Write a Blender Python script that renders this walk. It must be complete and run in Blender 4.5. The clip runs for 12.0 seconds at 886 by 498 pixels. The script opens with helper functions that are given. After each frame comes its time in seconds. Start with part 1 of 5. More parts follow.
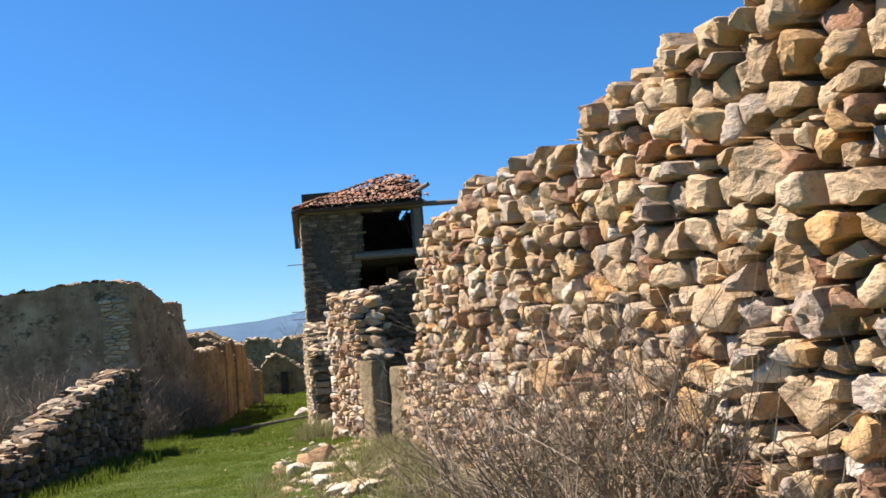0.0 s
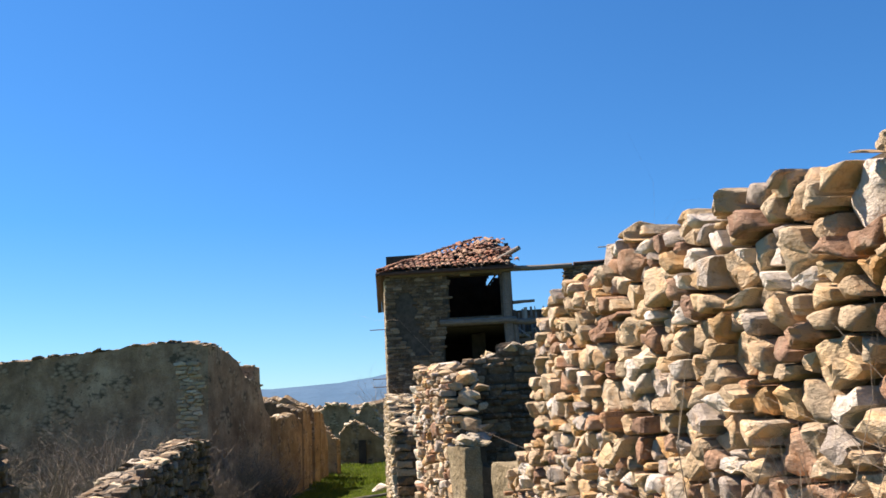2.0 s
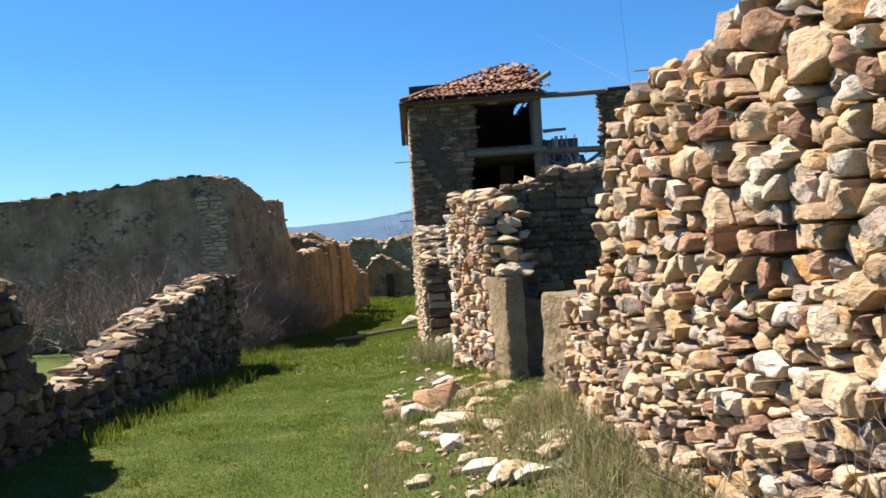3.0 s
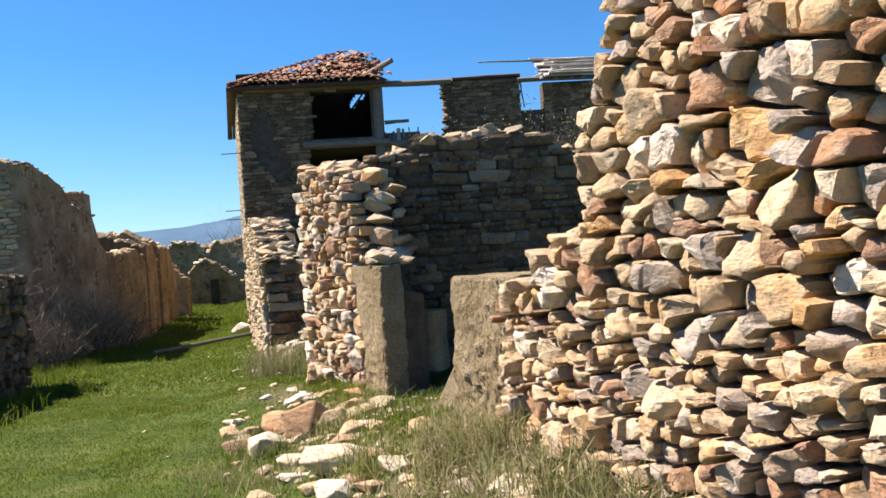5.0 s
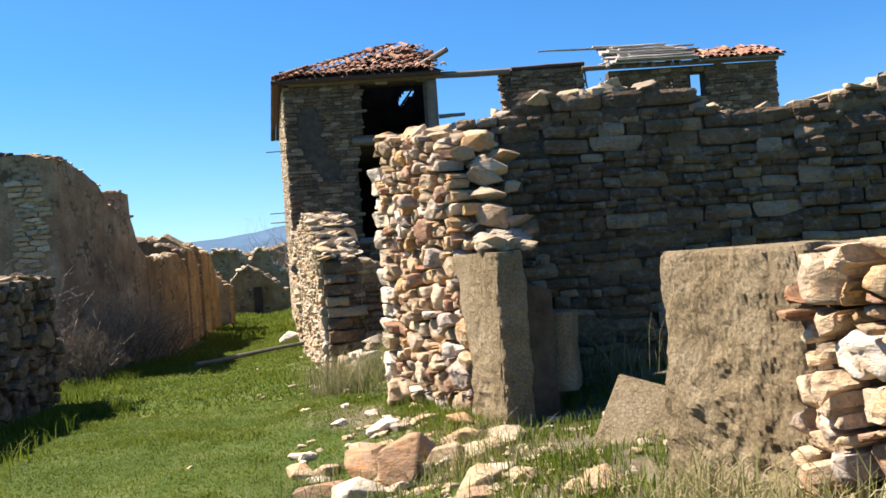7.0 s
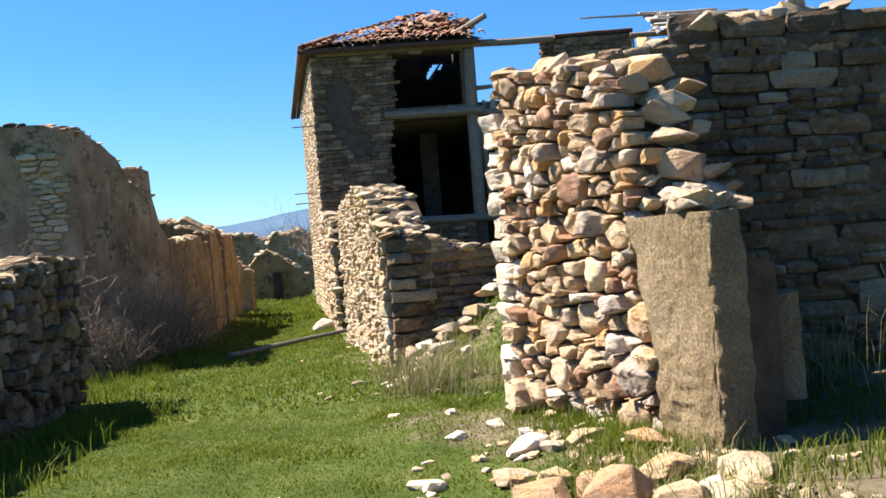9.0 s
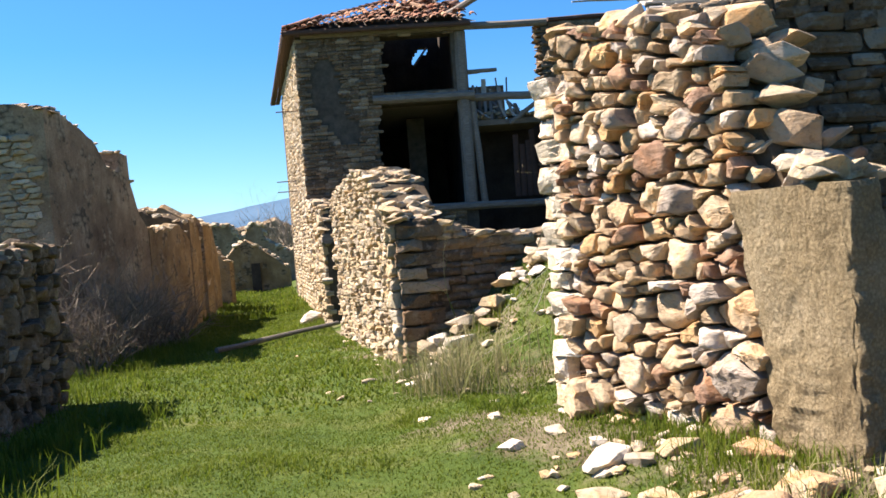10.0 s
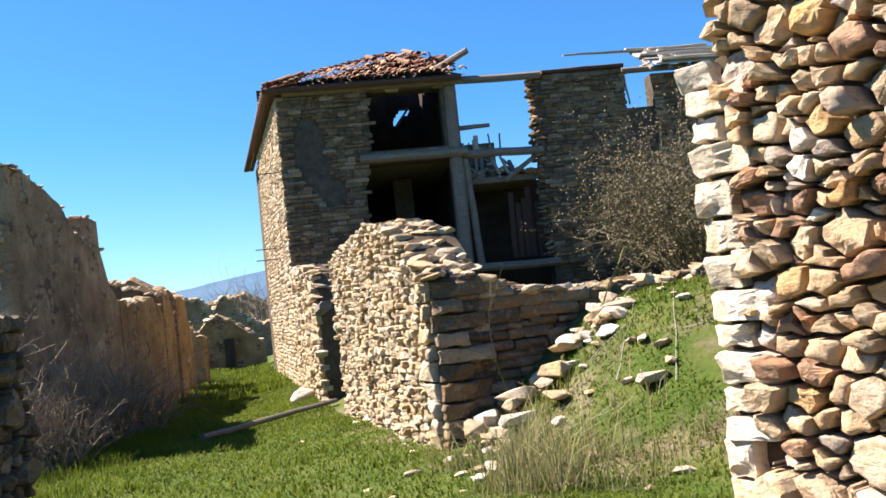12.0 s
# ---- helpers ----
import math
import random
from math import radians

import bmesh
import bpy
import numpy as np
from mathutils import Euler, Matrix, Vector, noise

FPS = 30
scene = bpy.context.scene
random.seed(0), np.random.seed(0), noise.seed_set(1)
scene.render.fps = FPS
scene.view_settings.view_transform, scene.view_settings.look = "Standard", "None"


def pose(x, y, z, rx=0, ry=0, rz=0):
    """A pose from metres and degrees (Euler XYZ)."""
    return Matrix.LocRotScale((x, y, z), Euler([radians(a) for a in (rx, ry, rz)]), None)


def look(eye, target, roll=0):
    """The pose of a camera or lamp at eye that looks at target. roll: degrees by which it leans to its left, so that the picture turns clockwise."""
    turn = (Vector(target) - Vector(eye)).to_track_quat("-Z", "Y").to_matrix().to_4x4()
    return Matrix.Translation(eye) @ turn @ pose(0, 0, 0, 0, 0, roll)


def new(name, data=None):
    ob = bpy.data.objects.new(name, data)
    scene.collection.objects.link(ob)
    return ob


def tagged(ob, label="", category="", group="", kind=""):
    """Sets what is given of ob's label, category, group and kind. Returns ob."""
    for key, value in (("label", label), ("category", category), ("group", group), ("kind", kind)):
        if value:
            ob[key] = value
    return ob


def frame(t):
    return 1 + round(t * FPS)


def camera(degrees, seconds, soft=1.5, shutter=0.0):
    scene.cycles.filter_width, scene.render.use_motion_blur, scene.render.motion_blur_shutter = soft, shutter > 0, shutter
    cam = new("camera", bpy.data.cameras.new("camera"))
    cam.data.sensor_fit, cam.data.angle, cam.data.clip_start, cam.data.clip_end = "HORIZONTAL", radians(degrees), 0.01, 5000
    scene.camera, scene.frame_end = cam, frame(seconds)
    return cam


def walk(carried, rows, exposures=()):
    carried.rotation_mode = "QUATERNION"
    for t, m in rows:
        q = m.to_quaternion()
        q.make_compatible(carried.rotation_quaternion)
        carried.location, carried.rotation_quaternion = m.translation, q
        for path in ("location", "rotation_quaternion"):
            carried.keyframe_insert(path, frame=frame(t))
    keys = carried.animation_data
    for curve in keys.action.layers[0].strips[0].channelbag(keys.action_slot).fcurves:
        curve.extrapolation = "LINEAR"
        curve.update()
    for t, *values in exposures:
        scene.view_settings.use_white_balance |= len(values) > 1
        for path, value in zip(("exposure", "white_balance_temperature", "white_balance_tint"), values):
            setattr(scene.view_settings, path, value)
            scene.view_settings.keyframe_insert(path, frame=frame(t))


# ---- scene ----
cam = camera(54.6, 12.0, soft=1.6)
METRES, EYE, TILT, LEAN, TURN = 11.0, 1.5, 6.0, 4.8, 0.0
ROWS = [
    (0.0, 0.0, 0.0, 0.0, -0.0, 0.0, -0.0),
    (0.5, -0.0087, 0.0361, -0.0067, -1.55, 2.25, -0.02),
    (1.0, -0.0126, 0.0771, -0.0087, 1.22, 6.72, -0.8),
    (1.5, -0.02, 0.1104, -0.0037, 3.48, 10.07, -2.51),
    (2.0, -0.0296, 0.144, 0.0028, 5.37, 4.32, -1.47),
    (2.5, -0.041, 0.186, -0.0042, 7.51, -5.82, -0.94),
    (4.5, -0.0879, 0.3636, -0.0464, -1.09, -6.85, 0.19),
    (5.0, -0.0987, 0.4076, -0.0564, -4.71, -5.91, -1.41),
    (5.5, -0.1081, 0.4492, -0.0653, -6.85, -5.13, -2.84),
    (6.0, -0.1186, 0.4916, -0.0738, -6.54, -6.55, -2.24),
    (6.5, -0.1303, 0.5346, -0.0797, -4.19, -5.91, -0.81),
    (7.0, -0.1443, 0.5746, -0.0918, -2.32, -5.33, -0.76),
    (7.5, -0.1627, 0.6126, -0.0982, -1.35, -6.36, -0.08),
    (9.5, -0.2391, 0.75, -0.1241, -2.66, -6.24, -0.59),
    (10.0, -0.2585, 0.7843, -0.1307, -3.83, -6.8, -0.61),
    (10.5, -0.2748, 0.8179, -0.1382, -4.78, -6.73, -0.42),
    (11.0, -0.2909, 0.8517, -0.144, -5.66, -6.44, 0.16),
    (11.5, -0.3051, 0.8848, -0.1506, -6.11, -5.1, 0.53),
    (12.0, -0.3173, 0.9224, -0.1554, -6.37, -2.07, 0.76),
]
walk(cam, [(t, pose(0, 0, EYE, TILT, LEAN, TURN) @ pose(METRES * x, METRES * y, METRES * z, 90 + pitch, roll, yaw)) for t, x, y, z, yaw, pitch, roll in ROWS],
     [(0.0, 1.42, 6600, 17), (2.5, 1.45, 6600, 17), (5.5, 1.55, 6600, 17), (7.5, 1.69, 6600, 17), (9.5, 1.78, 6600, 17), (12.0, 1.85, 6600, 17)])

# ---- world and sun ----
SUN_DIR = Vector((-0.84, 0.34, 1.10)).normalized()      # towards the sun
world = bpy.data.worlds.new("sky")
scene.world = world
world.use_nodes = True
wn = world.node_tree.nodes
sky = wn.new("ShaderNodeTexSky")
sky.sky_type = "NISHITA"
sky.sun_disc = False
sky.sun_elevation = math.asin(SUN_DIR.z)
sky.sun_rotation = math.atan2(SUN_DIR.x, SUN_DIR.y)
sky.altitude = 900.0
sky.air_density, sky.dust_density, sky.ozone_density = 1.0, 0.1, 2.0
wn["Background"].inputs["Strength"].default_value = 0.05
deep = wn.new("ShaderNodeMix")          # the deep blue of clear mountain air
deep.data_type, deep.blend_type = "RGBA", "MULTIPLY"
deep.inputs[0].default_value = 1.0
haze = wn.new("ShaderNodeValToRGB")       # paler towards the horizon
haze.color_ramp.elements[0].position, haze.color_ramp.elements[0].color = 0.0, (0.60, 0.84, 1.00, 1)
haze.color_ramp.elements[1].position, haze.color_ramp.elements[1].color = 0.22, (0.33, 0.82, 1.18, 1)
haze.color_ramp.elements.new(0.6).color = (0.35, 0.90, 1.30, 1)
where = wn.new("ShaderNodeTexCoord")
up = wn.new("ShaderNodeSeparateXYZ")
world.node_tree.links.new(where.outputs["Generated"], up.inputs[0])
world.node_tree.links.new(up.outputs["Z"], haze.inputs[0])
world.node_tree.links.new(haze.outputs[0], deep.inputs[7])
world.node_tree.links.new(sky.outputs[0], deep.inputs[6])
world.node_tree.links.new(deep.outputs[2], wn["Background"].inputs[0])
sun_data = bpy.data.lights.new("sun", "SUN")
sun_data.energy, sun_data.angle, sun_data.color = 5.0, radians(0.55), (1.0, 0.91, 0.77)
sun = new("sun", sun_data)
sun.matrix_world = look((SUN_DIR * 60)[:], (0, 0, 0))


# ---- materials ----
def node_mat(name):
    m = bpy.data.materials.new(name)
    m.use_nodes = True
    nt = m.node_tree
    return m, nt, nt.nodes["Principled BSDF"]


def add(nt, kind, **inputs):
    n = nt.nodes.new(kind)
    for key, value in inputs.items():
        n.inputs[key.replace("_", " ")].default_value = value
    return n


def ramp(nt, fac, stops, constant=False):
    r = nt.nodes.new("ShaderNodeValToRGB")
    els = r.color_ramp.elements
    while len(els) < len(stops):
        els.new(0.5)
    for e, (p, c) in zip(els, stops):
        e.position, e.color = p, (*c, 1)
    if constant:
        r.color_ramp.interpolation = "CONSTANT"
    nt.links.new(fac, r.inputs[0])
    return r.outputs[0]


def mix(nt, fac, a, b, mode="MIX"):
    m = nt.nodes.new("ShaderNodeMix")
    m.data_type, m.blend_type = "RGBA", mode
    for value, slot in ((fac, 0), (a, 6), (b, 7)):
        if hasattr(value, "is_linked"):
            nt.links.new(value, m.inputs[slot])
        else:
            m.inputs[slot].default_value = value if slot == 0 else (*value, 1)
    return m.outputs[2]


def noise_tex(nt, scale, detail=5.0, rough=0.6, coords="Object", squash=None):
    tc = nt.nodes.new("ShaderNodeNewGeometry") if coords == "World" else nt.nodes.new("ShaderNodeTexCoord")
    out = tc.outputs["Position"] if coords == "World" else tc.outputs[coords]
    if squash:
        mp = nt.nodes.new("ShaderNodeMapping")
        mp.inputs["Scale"].default_value = squash
        nt.links.new(out, mp.inputs["Vector"])
        out = mp.outputs[0]
    n = add(nt, "ShaderNodeTexNoise", Scale=scale, Detail=detail, Roughness=rough)
    nt.links.new(out, n.inputs["Vector"])
    return n.outputs["Fac"]


def bump(nt, bsdf, height, strength, distance, below=None):
    b = add(nt, "ShaderNodeBump", Strength=strength, Distance=distance)
    nt.links.new(height, b.inputs["Height"])
    if below is not None:
        nt.links.new(below, b.inputs["Normal"])
    nt.links.new(b.outputs[0], bsdf.inputs["Normal"])
    return b.outputs[0]


def piece_random(nt):
    """One random number for each piece: by object where pieces are objects, by island where they are joined."""
    oi, ge = nt.nodes.new("ShaderNodeObjectInfo"), nt.nodes.new("ShaderNodeNewGeometry")
    s = nt.nodes.new("ShaderNodeMath")
    nt.links.new(oi.outputs["Random"], s.inputs[0])
    nt.links.new(ge.outputs["Random Per Island"], s.inputs[1])
    f = nt.nodes.new("ShaderNodeMath")
    f.operation = "FRACT"
    nt.links.new(s.outputs[0], f.inputs[0])
    return f.outputs[0]


def stone_mat(name, palette, lichen=(0.30, 0.29, 0.25), lichen_amount=0.35, grain=1.0):
    m, nt, b = node_mat(name)
    rnd = piece_random(nt)
    n = len(palette)
    base = ramp(nt, rnd, [(i / n, c) for i, c in enumerate(palette)], constant=True)
    wide = noise_tex(nt, 3.5, 4, 0.6, "World")
    fine = noise_tex(nt, 26.0, 6, 0.7, "World")
    micro = noise_tex(nt, 95.0, 5, 0.75, "World")
    tone = ramp(nt, wide, [(0.28, (0.66, 0.60, 0.52)), (0.52, (1, 1, 1)), (0.75, (1.18, 1.10, 0.96))])
    c = mix(nt, 0.85, base, tone, "MULTIPLY")
    speck = ramp(nt, fine, [(0.28, (0.42, 0.38, 0.35)), (0.46, (1, 1, 1)), (0.68, (1.16, 1.11, 1.02))])
    c = mix(nt, 0.85, c, speck, "MULTIPLY")
    rust = ramp(nt, noise_tex(nt, 7.0, 5, 0.6, "World"), [(0.50, (1, 1, 1)), (0.62, (1.06, 0.84, 0.60)), (0.74, (0.80, 0.66, 0.52))])
    c = mix(nt, 0.6, c, rust, "MULTIPLY")
    spots = ramp(nt, noise_tex(nt, 13.0, 6, 0.65, "World"), [(0.54, (0, 0, 0)), (0.64, (1, 1, 1))])
    amount = nt.nodes.new("ShaderNodeMath")
    amount.operation = "MULTIPLY"
    nt.links.new(spots, amount.inputs[0])
    amount.inputs[1].default_value = lichen_amount
    c = mix(nt, amount.outputs[0], c, lichen)
    nt.links.new(c, b.inputs["Base Color"])
    b.inputs["Roughness"].default_value = 0.92
    b.inputs["Specular IOR Level"].default_value = 0.2
    strata = noise_tex(nt, 9.0, 6, 0.7, "World", (1.0, 1.0, 2.4))
    zeroth = bump(nt, b, strata, 0.7 * grain, 0.06)
    first = bump(nt, b, fine, 0.6 * grain, 0.022, zeroth)
    bump(nt, b, micro, 0.25 * grain, 0.005, first)
    return m


def ground_like(name, stops, scale, fine_stops=None, rough=0.95, bump_d=0.03):
    m, nt, b = node_mat(name)
    c = ramp(nt, noise_tex(nt, scale, 6, 0.65, "World"), stops)
    f = noise_tex(nt, scale * 14, 6, 0.7, "World")
    c = mix(nt, 0.7, c, ramp(nt, f, fine_stops or [(0.3, (0.6, 0.6, 0.58)), (0.5, (1, 1, 1)), (0.7, (1.15, 1.12, 1.05))]), "MULTIPLY")
    nt.links.new(c, b.inputs["Base Color"])
    b.inputs["Roughness"].default_value = rough
    b.inputs["Specular IOR Level"].default_value = 0.15
    first = bump(nt, b, f, 0.7, bump_d)
    bump(nt, b, noise_tex(nt, scale * 60, 4, 0.7, "World"), 0.4, bump_d * 0.3, first)
    return m


GOLD = [(0.476, 0.358, 0.234), (0.51, 0.398, 0.271), (0.429, 0.322, 0.215), (0.545, 0.439, 0.316), (0.464, 0.369, 0.259), (0.29, 0.182, 0.126), (0.499, 0.375, 0.234), (0.406, 0.351, 0.303),
        (0.557, 0.457, 0.341), (0.487, 0.322, 0.165), (0.394, 0.305, 0.208), (0.336, 0.287, 0.246), (0.522, 0.41, 0.278), (0.36, 0.228, 0.152), (0.626, 0.563, 0.493), (0.452, 0.351, 0.24)]
# Stone for faces turned from the sun, darkened to carry their shade.
SHADE_STONE = [(0.165, 0.118, 0.077), (0.125, 0.093, 0.064), (0.22, 0.163, 0.108), (0.15, 0.11, 0.072), (0.30, 0.235, 0.165), (0.108, 0.082, 0.059), (0.19, 0.135, 0.085)]
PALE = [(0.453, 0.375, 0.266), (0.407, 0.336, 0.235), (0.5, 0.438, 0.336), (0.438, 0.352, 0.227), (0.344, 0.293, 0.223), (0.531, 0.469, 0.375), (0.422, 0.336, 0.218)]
M_GOLD = stone_mat("golden_rubble", GOLD, (0.33, 0.28, 0.21), 0.4)
M_SHADE_STONE = stone_mat("shade_toned_slab_stone", SHADE_STONE, (0.42, 0.38, 0.32), 0.25)
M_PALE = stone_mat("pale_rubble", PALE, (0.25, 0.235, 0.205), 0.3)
M_WHITE = stone_mat("white_limestone", [(0.615, 0.556, 0.457), (0.676, 0.627, 0.546), (0.556, 0.497, 0.397)], (0.497, 0.466, 0.397), 0.4)
M_RED = stone_mat("reddish_sandstone", [(0.38, 0.255, 0.155), (0.42, 0.315, 0.205), (0.36, 0.25, 0.16)], (0.29, 0.26, 0.22), 0.4)
M_CORE = ground_like("earth_joint", [(0.3, (0.065, 0.048, 0.032)), (0.7, (0.14, 0.105, 0.07))], 6)
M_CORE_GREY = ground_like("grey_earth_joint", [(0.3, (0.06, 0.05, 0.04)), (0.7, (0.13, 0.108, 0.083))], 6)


def concrete_mat():
    """Old concrete full of pebbles that stand proud of the washed-out cement."""
    m, nt, b = node_mat("pebbly_concrete")
    c = ramp(nt, noise_tex(nt, 3.0, 6, 0.65, "World"), [(0.3, (0.235, 0.182, 0.106)), (0.5, (0.31, 0.25, 0.153)), (0.7, (0.385, 0.322, 0.215))])
    ge = nt.nodes.new("ShaderNodeNewGeometry")
    vo = add(nt, "ShaderNodeTexVoronoi", Scale=58.0, Randomness=1.0)
    nt.links.new(ge.outputs["Position"], vo.inputs["Vector"])
    peb = ramp(nt, vo.outputs["Distance"], [(0.12, (1.22, 1.18, 1.1)), (0.36, (1, 1, 1)), (0.62, (0.66, 0.61, 0.55))])
    c = mix(nt, 0.5, c, peb, "MULTIPLY")
    f = noise_tex(nt, 60.0, 5, 0.7, "World")
    c = mix(nt, 0.7, c, ramp(nt, f, [(0.3, (0.6, 0.57, 0.52)), (0.5, (1, 1, 1)), (0.7, (1.2, 1.17, 1.1))]), "MULTIPLY")
    nt.links.new(c, b.inputs["Base Color"])
    b.inputs["Roughness"].default_value = 0.95
    b.inputs["Specular IOR Level"].default_value = 0.15
    inv = nt.nodes.new("ShaderNodeMath")
    inv.operation = "SUBTRACT"
    inv.inputs[0].default_value = 1.0
    nt.links.new(vo.outputs["Distance"], inv.inputs[1])
    first = bump(nt, b, inv.outputs[0], 0.5, 0.009)
    second = bump(nt, b, noise_tex(nt, 16.0, 8, 0.75, "World"), 0.9, 0.06, first)
    bump(nt, b, f, 0.5, 0.008, second)
    return m


M_CONCRETE = concrete_mat()


def plaster_mat(name, tones, bare):
    """Weathered plaster with streaks of rain, crumbled away in patches to the rubble."""
    m, nt, b = node_mat(name)
    c = ramp(nt, noise_tex(nt, 1.2, 6, 0.65, "World"), tones)
    streak = noise_tex(nt, 2.6, 5, 0.65, "World", (1.0, 1.0, 0.16))
    c = mix(nt, 0.38, c, ramp(nt, streak, [(0.32, (0.5, 0.47, 0.45)), (0.5, (1, 1, 1)), (0.68, (1.22, 1.17, 1.1))]), "MULTIPLY")
    gone = noise_tex(nt, 1.9, 7, 0.7, "World")
    mask = ramp(nt, gone, [(0.54, (0, 0, 0)), (0.57, (1, 1, 1))])
    ge = nt.nodes.new("ShaderNodeNewGeometry")
    mp = nt.nodes.new("ShaderNodeMapping")
    mp.inputs["Scale"].default_value = (1.0, 1.0, 1.9)
    nt.links.new(ge.outputs["Position"], mp.inputs["Vector"])
    vo = add(nt, "ShaderNodeTexVoronoi", Scale=5.5)
    nt.links.new(mp.outputs[0], vo.inputs["Vector"])
    rub = ramp(nt, vo.outputs["Distance"], [(0.1, bare), (0.45, tuple(0.75 * v for v in bare)), (0.7, tuple(0.3 * v for v in bare))])
    c = mix(nt, mask, c, rub)
    fine = noise_tex(nt, 30.0, 6, 0.7, "World")
    c = mix(nt, 0.8, c, ramp(nt, fine, [(0.3, (0.55, 0.52, 0.5)), (0.5, (1, 1, 1)), (0.7, (1.15, 1.12, 1.05))]), "MULTIPLY")
    nt.links.new(c, b.inputs["Base Color"])
    b.inputs["Roughness"].default_value = 0.95
    b.inputs["Specular IOR Level"].default_value = 0.15
    first = bump(nt, b, gone, 0.8, 0.12)
    bump(nt, b, fine, 0.7, 0.03, first)
    return m


M_PLASTER = plaster_mat("brown_weathered_plaster", [(0.3, (0.13, 0.087, 0.055)), (0.5, (0.26, 0.18, 0.112)), (0.7, (0.43, 0.33, 0.22))], (0.35, 0.27, 0.18))
M_OCHRE = plaster_mat("ochre_weathered_plaster", [(0.3, (0.14, 0.09, 0.048)), (0.5, (0.24, 0.163, 0.086)), (0.7, (0.37, 0.275, 0.16))], (0.30, 0.23, 0.155))


def turf_mat():
    """Thin green turf that gives way to dry brown earth where the ground is trodden or stony."""
    m, nt, b = node_mat("turf_soil")
    green = ramp(nt, noise_tex(nt, 1.6, 6, 0.65, "World"), [(0.3, (0.035, 0.062, 0.010)), (0.5, (0.060, 0.095, 0.016)), (0.7, (0.11, 0.12, 0.034))])
    earth = ramp(nt, noise_tex(nt, 3.2, 6, 0.65, "World"), [(0.3, (0.085, 0.068, 0.042)), (0.5, (0.15, 0.125, 0.08)), (0.7, (0.22, 0.19, 0.13))])
    bare = nt.nodes.new("ShaderNodeAttribute")
    bare.attribute_name = "bare"
    edge = nt.nodes.new("ShaderNodeMath")
    nt.links.new(bare.outputs["Fac"], edge.inputs[0])
    nt.links.new(noise_tex(nt, 5.0, 6, 0.7, "World"), edge.inputs[1])
    c = mix(nt, ramp(nt, edge.outputs[0], [(0.75, (0, 0, 0)), (0.98, (1, 1, 1))]), green, earth)
    f = noise_tex(nt, 24.0, 6, 0.7, "World")
    c = mix(nt, 0.7, c, ramp(nt, f, [(0.3, (0.55, 0.55, 0.52)), (0.5, (1, 1, 1)), (0.7, (1.2, 1.16, 1.08))]), "MULTIPLY")
    nt.links.new(c, b.inputs["Base Color"])
    b.inputs["Roughness"].default_value = 0.95
    b.inputs["Specular IOR Level"].default_value = 0.15
    first = bump(nt, b, f, 0.7, 0.03)
    bump(nt, b, noise_tex(nt, 96.0, 4, 0.7, "World"), 0.4, 0.01, first)
    return m


M_SOIL = turf_mat()
# Inner walls coloured near black, so the rooms' shade is in the colour.
M_INSIDE = ground_like("shade_black_inner_plaster", [(0.3, (0.025, 0.02, 0.017)), (0.7, (0.075, 0.06, 0.05))], 1.5, bump_d=0.02)


def wood_mat(name, dark, light):
    m, nt, b = node_mat(name)
    g = noise_tex(nt, 5.0, 6, 0.65, "Object", (1.0, 14.0, 14.0))
    c = ramp(nt, g, [(0.3, dark), (0.7, light)])
    c = mix(nt, 0.5, c, ramp(nt, noise_tex(nt, 3.0, 4), [(0.3, (0.6, 0.6, 0.6)), (0.7, (1.1, 1.1, 1.1))]), "MULTIPLY")
    nt.links.new(c, b.inputs["Base Color"])
    b.inputs["Roughness"].default_value = 0.85
    bump(nt, b, g, 0.6, 0.01)
    return m


M_WOOD = wood_mat("weathered_beam_wood", (0.10, 0.08, 0.065), (0.26, 0.22, 0.18))
M_PALEWOOD = wood_mat("bleached_wood", (0.306, 0.278, 0.244), (0.504, 0.468, 0.414))
M_RUST = wood_mat("rust_red_boards", (0.05, 0.026, 0.018), (0.10, 0.05, 0.034))
M_TILE = stone_mat("terracotta", [(0.26, 0.125, 0.08), (0.31, 0.17, 0.11), (0.20, 0.10, 0.068), (0.34, 0.22, 0.15), (0.15, 0.085, 0.06), (0.28, 0.135, 0.085)],
                   (0.30, 0.25, 0.20), 0.35, 0.5)


def leaf_mat(name, palette, through_light=0.25):
    m, nt, b = node_mat(name)
    rnd = piece_random(nt)
    n = len(palette)
    c = ramp(nt, rnd, [(i / max(1, n - 1), c) for i, c in enumerate(palette)])
    c = mix(nt, 0.7, c, ramp(nt, noise_tex(nt, 1.1, 4, 0.6, "World"), [(0.3, (0.65, 0.72, 0.6)), (0.7, (1.2, 1.12, 1.0))]), "MULTIPLY")
    nt.links.new(c, b.inputs["Base Color"])
    b.inputs["Roughness"].default_value = 0.7
    b.inputs["Specular IOR Level"].default_value = 0.2
    t = add(nt, "ShaderNodeBsdfTranslucent")
    nt.links.new(c, t.inputs[0])
    ms = add(nt, "ShaderNodeMixShader", Fac=through_light)
    nt.links.new(b.outputs[0], ms.inputs[1])
    nt.links.new(t.outputs[0], ms.inputs[2])
    nt.links.new(ms.outputs[0], nt.nodes["Material Output"].inputs[0])
    return m


